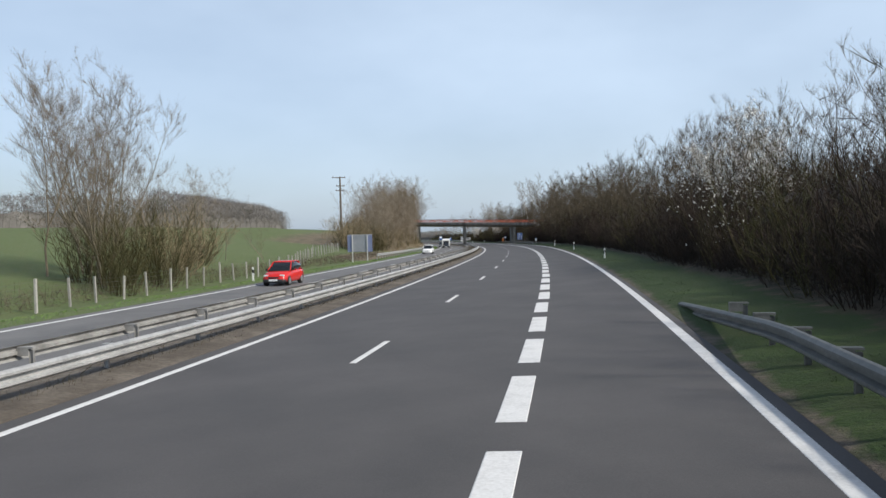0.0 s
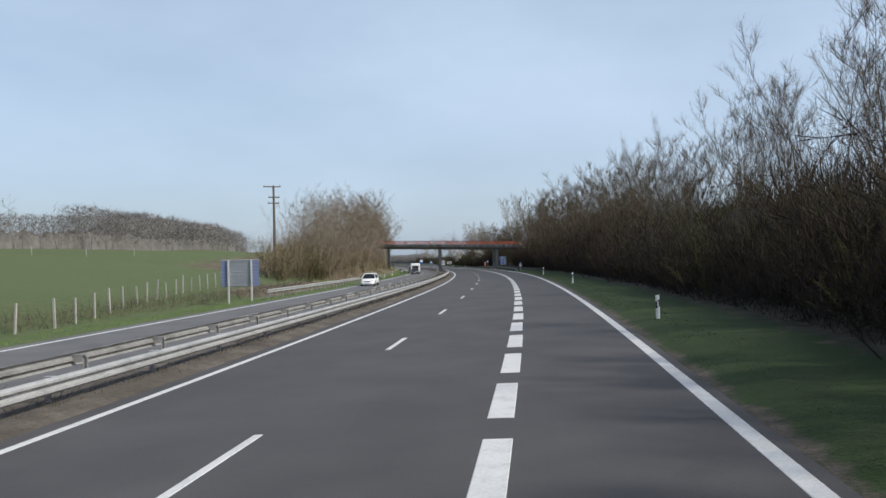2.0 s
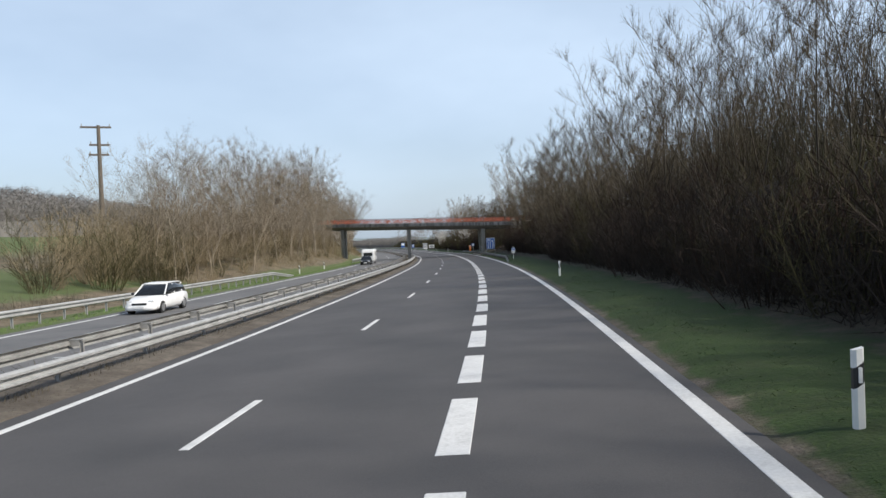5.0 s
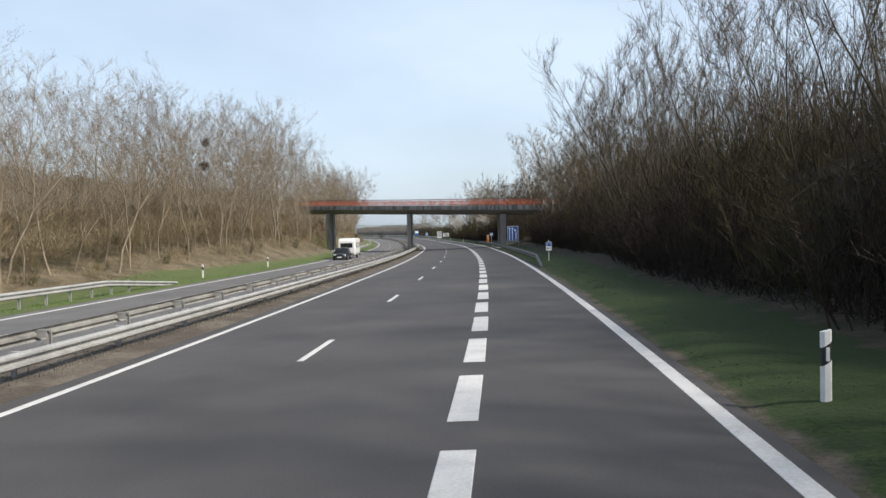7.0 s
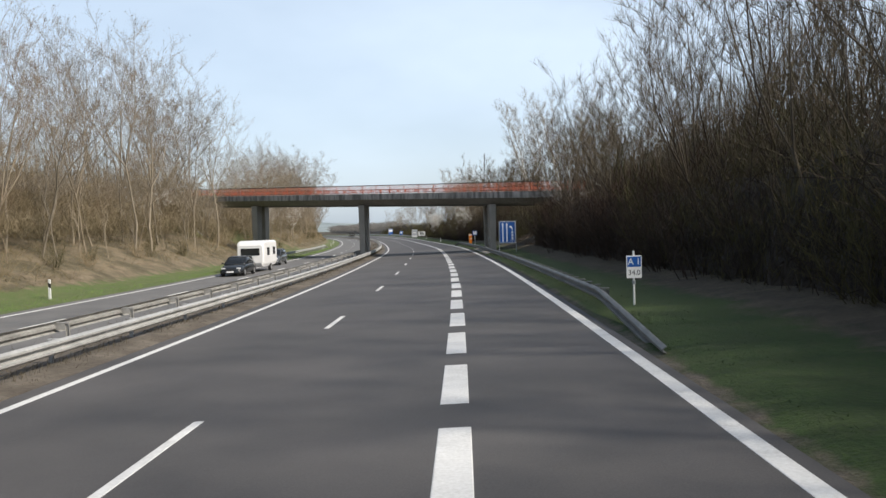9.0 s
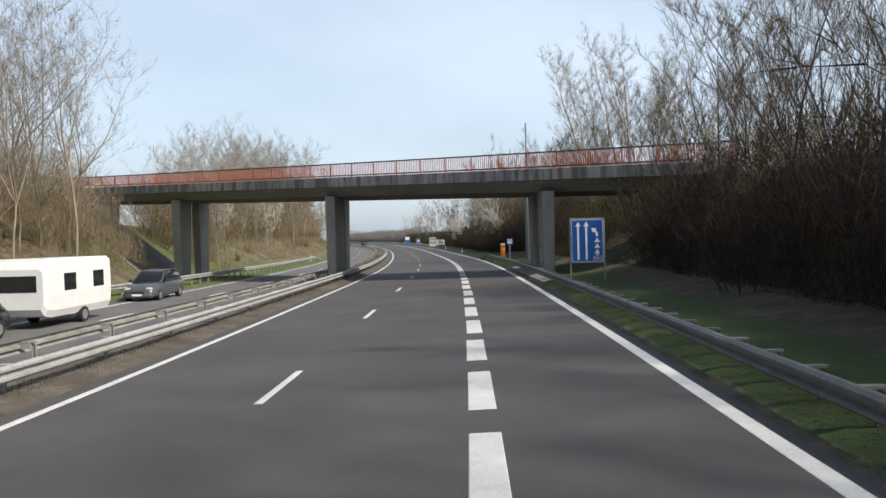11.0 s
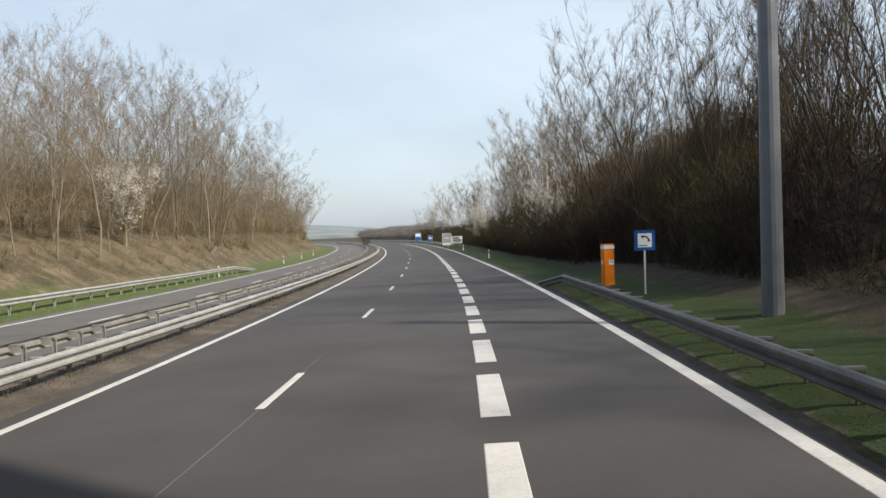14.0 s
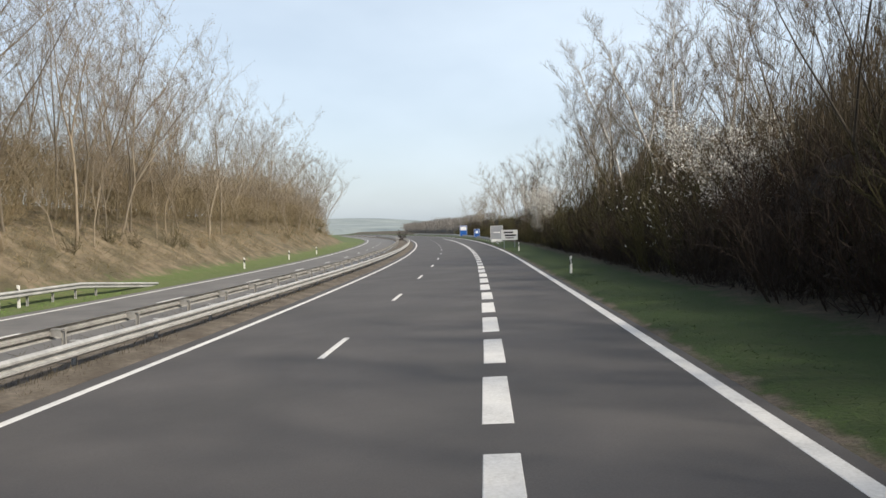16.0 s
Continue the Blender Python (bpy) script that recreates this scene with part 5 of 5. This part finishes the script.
def info_sign(name, label, s, d, w, h, foot, face, bars, bar_mat):
    g = thing(name, label, "road sign", "distant motorway signs", at=stand(s, d, 0))
    for x in (-w * 0.32, w * 0.32) if w > 1.2 else (0,):
        part("post", rod((x, 0.05, -0.6), (x, 0.05, foot + h), 0.05), M["pole"], g)
    board = part("board", slab(rounded(w, h, 0.05, 0, foot + h / 2), -0.02, 0.012), M["signwhite"], g)
    part("face", slab(rounded(w - 0.08, h - 0.08, 0.03, 0, foot + h / 2), -0.026, -0.02), face, board)
    for x, z, bw, bh in bars:
        part("text_bar", slab([(x - bw / 2, z - bh / 2), (x + bw / 2, z - bh / 2), (x + bw / 2, z + bh / 2), (x - bw / 2, z + bh / 2)], -0.032, -0.026), bar_mat, board)
    return g


info_sign("road_sign", "white rectangular sign with dark text bars at the wood's edge", 348, 4.5, 1.95, 1.2, 0.95, M["signwhite"],
          ((-0.1, 1.85, 1.1, 0.2), (0.1, 1.5, 1.3, 0.22), (0.0, 1.2, 1.0, 0.12)), M["black"])
info_sign("road_sign", "tall blue-grey information sign with pale lower strip", 366, 4.4, 1.75, 2.3, 0.35, M["signback"],
          ((0.0, 0.6, 1.5, 0.35), (0.0, 1.7, 0.9, 0.16)), M["signwhite"])
info_sign("road_sign", "small blue motorway sign in the far bend", 402, 4.4, 1.1, 1.6, 0.5, M["blue"], ((0.0, 1.5, 0.5, 0.5),), M["signwhite"])
info_sign("road_sign", "blue and white motorway sign in the far bend", 432, 4.6, 1.7, 2.5, 0.4, M["blue"], ((0.0, 2.2, 1.4, 0.9),), M["signwhite"])


def pylon():
    g = thing("power_pole", "dark wooden power pole with three crossarms", "utility pole", at=stand(146, -37.8, lie(146, -37.8), 20))
    part("pole", rod((0, 0, -0.8), (0, 0, 14.6), 0.28, r2=0.17, sides=12), M["darkwood"], g)
    for z, a, b in ((14.4, -1.7, 1.2), (12.6, -0.9, 1.0), (11.6, -1.0, 0.9)):
        arm = part("crossarm", box(a, b, -0.09, 0.09, z - 0.09, z + 0.09, 0.015), M["darkwood"], g)
        for x in (a + 0.15, b - 0.15):
            part("insulator", rod((x, 0, z + 0.09), (x, 0, z + 0.36), 0.06, r2=0.035), M["pole"], arm)
    return g


pylon()


def fence(path, every, label):
    g = thing("fence", label, "fence")
    pm = bpy.data.meshes.new("fence_post")
    bm = box(-0.055, 0.055, -0.055, 0.055, -0.4, 1.5, 0.012)
    bm.to_mesh(pm)
    bm.free()
    pm.materials.append(M["postwood"])
    pts = []
    for (s0, d0), (s1, d1) in zip(path, path[1:]):
        n = max(1, int(abs(s1 - s0) / every))
        pts += [(s0 + (s1 - s0) * i / n, d0 + (d1 - d0) * i / n) for i in range(n)]
    tops = []
    for i, (s, d) in enumerate(pts):
        o = new("fence_post", pm)
        o.parent = g
        m = stand(s + rnd.uniform(-0.25, 0.25), d, lie(s, d), rnd.uniform(-9, 9), rnd.uniform(0.88, 1.1)) @ Euler((rnd.gauss(0, 0.035), rnd.gauss(0, 0.035), 0)).to_matrix().to_4x4()
        o.matrix_world = m
        tops.append(m)
    for z in (0.25, 0.55, 0.85, 1.15, 1.38):
        verts, faces = [], []
        limb(verts, faces, [m @ Vector((0, -0.06, z)) for m in tops], [0.006] * len(tops), 3)
        part("wire", mesh_of("wire", verts, faces, M["wire"]), None, g)
    return g


fence([(4, -23.6), (46, -24.2), (58, -24.6), (86, -30), (118, -33)], 2.6, "old concrete-post wire fence along the field")
fence([(70, -120), (120, -84), (165, -62)], 9.0, "distant wire fence with short pale posts across the field")


# ---------------------------------------------------------------- vehicles on the opposite carriageway
def loft(stations, bm=None):
    """Rounded cross-sections (y, half width, low, high, tuck of the top) joined into a closed hull."""
    fresh = bmesh.new()
    rings = []
    for y, hw, z0, z1, tuck in stations:
        m = (z1 - z0)
        right = [(hw * 0.86, z0), (hw * 0.97, z0 + m * 0.12), (hw, z0 + m * 0.38), (hw * (1 - tuck * 0.35), z0 + m * 0.72), (hw * (1 - tuck), z1 - m * 0.07), (hw * (1 - tuck) * 0.86, z1)]
        rings.append([fresh.verts.new((x, y, z)) for x, z in right] + [fresh.verts.new((-x, y, z)) for x, z in right[::-1]])
    k = len(rings[0])
    for a, b in zip(rings, rings[1:]):
        for i in range(k):
            j = (i + 1) % k
            fresh.faces.new((a[i], a[j], b[j], b[i]))
    fresh.faces.new(rings[0][::-1])
    fresh.faces.new(rings[-1])
    bmesh.ops.recalc_face_normals(fresh, faces=fresh.faces)
    return joined(bm, fresh)


def wheel(parent, x, y, r, out):
    t = part("wheel", rod((x - 0.10, y, r), (x + 0.10, y, r), r, sides=24), M["rubber"], parent, "black tyre")
    part("rim", rod((x + out * 0.06, y, r), (x + out * 0.112, y, r), r * 0.62, sides=20), M["rim"], t, "silver rim")


def car(label, s, d, size, paint, nose="body"):
    ln, w, h = size
    g = thing("car", label, "car", "oncoming cars", at=stand(s, d, 0.0, 180))
    L, hw = ln / 2, w / 2
    belt = 0.58 * h
    body = part("body", loft([(-L, hw * 0.80, 0.42, belt * 0.98, 0.10), (-L + 0.10, hw * 0.95, 0.27, belt * 1.06, 0.10), (-L * 0.62, hw, 0.20, belt * 1.08, 0.08), (0, hw, 0.19, belt * 1.05, 0.07),
                              (L * 0.42, hw, 0.20, belt * 1.02, 0.10), (L * 0.72, hw * 0.98, 0.20, belt * 0.93, 0.16), (L * 0.92, hw * 0.90, 0.22, belt * 0.78, 0.2), (L, hw * 0.74, 0.30, belt * 0.62, 0.2)]), M[paint], g, smooth=True)
    part("cabin_glass", loft([(-L * 0.93, hw * 0.84, belt, belt * 1.12, 0.10), (-L * 0.74, hw * 0.90, belt, h * 0.95, 0.22), (-L * 0.30, hw * 0.92, belt, h * 0.985, 0.24), (L * 0.06, hw * 0.92, belt, h * 0.965, 0.24), (L * 0.46, hw * 0.88, belt * 0.99, belt * 1.06, 0.08)]), M["carglass"], g, "dark tinted windows", smooth=True)
    part("roof", loft([(-L * 0.80, hw * 0.66, h * 0.92, h * 0.955, 0.1), (-L * 0.72, hw * 0.70, h * 0.94, h * 0.985, 0.1), (-L * 0.28, hw * 0.715, h * 0.965, h, 0.1), (L * 0.04, hw * 0.71, h * 0.95, h * 0.985, 0.1), (L * 0.09, hw * 0.68, h * 0.93, h * 0.955, 0.1)]), M[paint], g, smooth=True)
    for sx in (-1, 1):
        for y0, z0, y1, z1 in ((L * 0.44, belt * 1.03, L * 0.08, h * 0.95), (-L * 0.14, belt * 1.03, -L * 0.18, h * 0.95), (-L * 0.60, belt * 1.05, -L * 0.74, h * 0.93)):
            part("pillar", rod((sx * hw * 0.90, y0, z0), (sx * hw * 0.715, y1, z1), 0.035, sides=6), M[paint], g)
        part("headlight", box(sx * hw * 0.62 - 0.15, sx * hw * 0.62 + 0.15, L * 0.86, L * 0.955, belt * 0.66, belt * 0.80, 0.03), M["lamp"], g, "clear headlamp")
        part("mirror", box(sx * (hw + 0.06) - 0.08, sx * (hw + 0.06) + 0.08, L * 0.28, L * 0.38, belt * 1.05, belt * 1.20, 0.03), M["black"], g, "black door mirror")
        for y in (-L * 0.64, L * 0.62):
            wheel(g, sx * (hw - 0.11), y, 0.30, sx)
    part("bumper", loft([(L * 0.86, hw * 0.94, 0.20, 0.46, 0.05), (L * 0.97, hw * 0.86, 0.20, 0.45, 0.05), (L * 1.015, hw * 0.68, 0.22, 0.42, 0.05)]), M["black" if nose == "black" else paint], g, smooth=True)
    part("grille", box(-hw * 0.42, hw * 0.42, L * 0.96, L * 1.01, 0.47, 0.56, 0.012), M["black"], g, "dark grille")
    part("number_plate", box(-0.26, 0.26, L * 1.005, L * 1.03, 0.31, 0.42, 0.004), M["signwhite"], g, "plain pale plate")
    return g


car("small bright red hatchback with black front bumper", 32.5, -16.2, (3.5, 1.6, 1.48), "car_red", "black")
car("compact white hatchback on the opposite carriageway", 108.0, -16.5, (4.0, 1.72, 1.46), "car_white")
car("dark grey family car on the opposite carriageway", 214.2, -17.5, (4.5, 1.84, 1.62), "car_grey")
car("black estate car towing a white caravan", 195.3, -16.3, (4.4, 1.78, 1.45), "car_black")


def caravan():
    g = thing("caravan", "boxy white touring caravan behind a black car", "caravan", at=stand(201.7, -16.3, 0.0, 180))
    part("body", loft([(-2.5, 1.05, 0.55, 2.45, 0.02), (-2.35, 1.12, 0.42, 2.55, 0.02), (2.0, 1.12, 0.42, 2.58, 0.02), (2.4, 1.10, 0.5, 2.5, 0.02), (2.55, 1.02, 0.75, 2.2, 0.02)]), M["car_white"], g)
    part("front_window", box(-0.8, 0.8, 2.46, 2.56, 1.35, 2.0, 0.03), M["carglass"], g, "dark front window")
    for sx in (-1, 1):
        for y in (-1.3, 0.9):
            part("side_window", box(sx * 1.12 - 0.02, sx * 1.12 + 0.02, y - 0.42, y + 0.42, 1.35, 2.0, 0.01), M["carglass"], g, "dark side window")
        wheel(g, sx * 0.98, -0.2, 0.31, sx)
    part("drawbar", rod((0, 2.4, 0.45), (0, 3.9, 0.42), 0.05), M["black"], g, "black steel drawbar")
    return g


caravan()


# ---------------------------------------------------------------- under the bridge
def revetment(d0, d1, s_mid, name):
    """Concrete slope paving below the bridge's end."""
    g = thing(name, "grey concrete slope paving under the bridge end", "slope paving", "slope paving")
    n = 8
    for i in range(n):
        a, b = d0 + (d1 - d0) * i / n, d0 + (d1 - d0) * (i + 1) / n - 0.03 * (1 if d1 > d0 else -1)
        for k in range(-1, 5):
            bm = bmesh.new()
            lo, hi = [], []
            y0, y1 = (k * 2.1 + 0.02, k * 2.1 + 2.08) if k >= 0 else (-0.9, -0.02)
            for d, back in ((a, y0), (b, y0), (b, y1), (a, y1)):
                s = EDGE_S - SKEW * d + back
                h = lie(s, d)
                lo.append(bm.verts.new(spot(s, d, h - 0.3)))
                hi.append(bm.verts.new(spot(s, d, h + 0.10)))
            for j in range(4):
                bm.faces.new((lo[j], lo[(j + 1) % 4], hi[(j + 1) % 4], hi[j]))
            bm.faces.new(hi)
            bmesh.ops.recalc_face_normals(bm, faces=bm.faces)
            # slabs under the deck get the shade-darkened concrete, the margin stays pale
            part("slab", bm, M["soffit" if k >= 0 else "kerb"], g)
    return g


revetment(-26.9, -35.9, 240, "slope_paving")
gutter = tagged(new("gutter", strip("gutter", 210.5, 230, [(3.85, -0.1), (3.9, 0.06), (4.3, 0.13), (4.85, 0.17), (4.9, -0.1)], M["kerb"], 2.0)), "pale concrete drain strip behind the guard rail", "gutter", kind="structure")


def scrawl(s, d, h, fill, strokes, turn):
    """A painted scrawl of plain shapes on a column's face."""
    g = thing("graffiti", "black and pale spray-painted scrawl on a concrete column", "graffiti", "graffiti", at=stand(s, d, h, turn))
    if fill:
        part("fill", slab(fill, -0.004, 0.0), M["palepaint"], g, "pale blue-white fill")
    for w, pts in strokes:
        sides = ([], [])
        for k, (x, z) in enumerate(pts):
            (x0, z0), (x1, z1) = pts[max(k - 1, 0)], pts[min(k + 1, len(pts) - 1)]
            ln = math.hypot(x1 - x0, z1 - z0) or 1.0
            for q, side in ((1, sides[0]), (-1, sides[1])):
                side.append((x - q * w * (z1 - z0) / ln, z + q * w * (x1 - x0) / ln))
        bm = slab(sides[0] + sides[1][::-1], -0.008, -0.004)
        part("stroke", bm, M["black"], g)
    return g


HEAD = [(-0.62, 1.42), (-0.50, 1.32), (-0.38, 1.38), (-0.20, 1.30), (-0.12, 1.52), (-0.06, 1.32), (0.16, 1.34), (0.34, 1.30), (0.34, 1.12), (0.20, 1.06), (0.16, 0.72), (0.22, 0.30), (0.10, 0.26), (-0.02, 0.42), (-0.20, 0.36), (-0.52, 0.42), (-0.60, 0.62), (-0.66, 0.92)]
scrawl(219.45, 4.898, 0.3, HEAD, ((0.022, HEAD + HEAD[:1]), (0.02, [(-0.5, 1.14), (-0.40, 1.2), (-0.28, 1.14), (-0.36, 1.06), (-0.5, 1.1)]), (0.02, [(-0.02, 1.2), (0.08, 1.1), (0.02, 0.9), (0.08, 0.7)]),
                                   (0.02, [(-0.6, 0.8), (-0.35, 0.76), (-0.28, 0.86), (-0.12, 0.84)]), (0.018, [(0.38, 1.2), (0.5, 1.24)]), (0.03, [(0.12, 0.42), (0.14, 0.30), (0.05, 0.34)])), -90)
scrawl(238.2, -24.55, 0.5, None, ((0.03, ((-0.25, 0.9), (-0.05, 1.15), (0.1, 0.95), (-0.15, 0.7), (0.05, 0.45), (0.22, 0.65), (0.25, 0.35), (0.0, 0.2))),), 0)


# ---------------------------------------------------------------- distance
def far_woods(path, deep, h0, h1, every, seed, label, name="far_wood"):
    """A leafless wood far off: trunks, boughs and twigs round a dim inner mass, along a line of (s, d)."""
    rnd = random.Random(seed)
    v, f, spots = [], [], []
    for (s0, d0), (s1, d1) in zip(path, path[1:]):
        n = max(1, int(math.hypot(s1 - s0, d1 - d0) / every))
        spots += [(s0 + (s1 - s0) * i / n, d0 + (d1 - d0) * i / n) for i in range(n)]
    for row, back in enumerate((0.0, deep * 0.35, deep)):
        core = []
        for i, (s, d) in enumerate(spots):
            d -= back
            wave = 0.5 + 0.5 * noise.noise(Vector((i * 0.11, row * 3.0, seed))) + 0.35 * noise.noise(Vector((i * 0.45, row * 5.0, seed)))
            top = (h0 + (h1 - h0) * wave) * (1 + 0.06 * row)
            foot = spot(s, d, lie(s, d) - 0.5)
            core.append((foot, foot + Vector((0, 0, top * (0.46 + 0.3 * noise.noise(Vector((i * 0.9, row, 4))))))))
            w = max(0.09, top * 0.011)
            for _ in range(3):
                a = foot + Vector((rnd.gauss(0, every * 0.5), rnd.gauss(0, every * 0.5), 0))
                blade(v, f, a, a + Vector((rnd.gauss(0, 0.6), rnd.gauss(0, 0.6), top * rnd.uniform(0.75, 1.0))), w * 2, rnd)
            for _ in range(150):
                a = foot + Vector((rnd.gauss(0, every * 0.55), rnd.gauss(0, every * 0.55), top * rnd.uniform(0.25, 0.92)))
                blade(v, f, a, a + Vector((rnd.gauss(0, 0.10), rnd.gauss(0, 0.10), rnd.uniform(0.02, 0.16))) * top, w, rnd)
        base = len(v)
        v += [p for pair in core for p in pair]
        f += [(base + 2 * i, base + 2 * i + 1, base + 2 * i + 3, base + 2 * i + 2) for i in range(len(core) - 1)]
    return tagged(new(name, mesh_of(name, v, f, M["farwood"])), label, "wood", kind="stuff")


far_woods(((20, -215), (80, -180), (150, -128), (215, -84), (290, -78)), 14, 7.5, 9.5, 2.6, 77, "hazy grey-brown leafless wood beyond the field")
far_woods(((215, -95), (300, -88), (345, -82)), 12, 9.0, 12.5, 2.6, 79, "hazy grey-brown leafless wood beyond the field")
far_woods(((478, 12), (560, 12), (640, 14), (720, 20)), -9, 3.5, 6.0, 3.0, 78, "leafless wood in the motorway's far bend")


def far_hill(s, d0, d1, high, depth, name):
    verts, faces = [], []
    n = 40
    for i in range(n + 1):
        d = d0 + (d1 - d0) * i / n
        k = math.sin(math.pi * i / n) ** 0.7
        p = spot(s, d)
        hh = high * k * (0.75 + 0.4 * noise.noise(Vector((i * 0.17, s * 0.001, 0))))
        for j, (q, z) in enumerate(((0, -60), (0.3, hh * 0.45 - 18 * (1 - k)), (0.7, hh * 0.8), (1, hh))):
            t = heading(s)
            verts.append((p.x - math.sin(t) * depth * q, p.y + math.cos(t) * depth * q, z - 6))
    for i in range(n):
        for j in range(3):
            a = i * 4 + j
            faces.append((a, a + 4, a + 5, a + 1))
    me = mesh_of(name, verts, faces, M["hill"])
    me.shade_smooth()
    return tagged(new("backdrop", me), "pale hazy hillside on the horizon", "hill", kind="structure")


far_hill(1100, -900, 500, 26, 600, "hill")
far_hill(1700, -1300, 900, 48, 800, "hill")
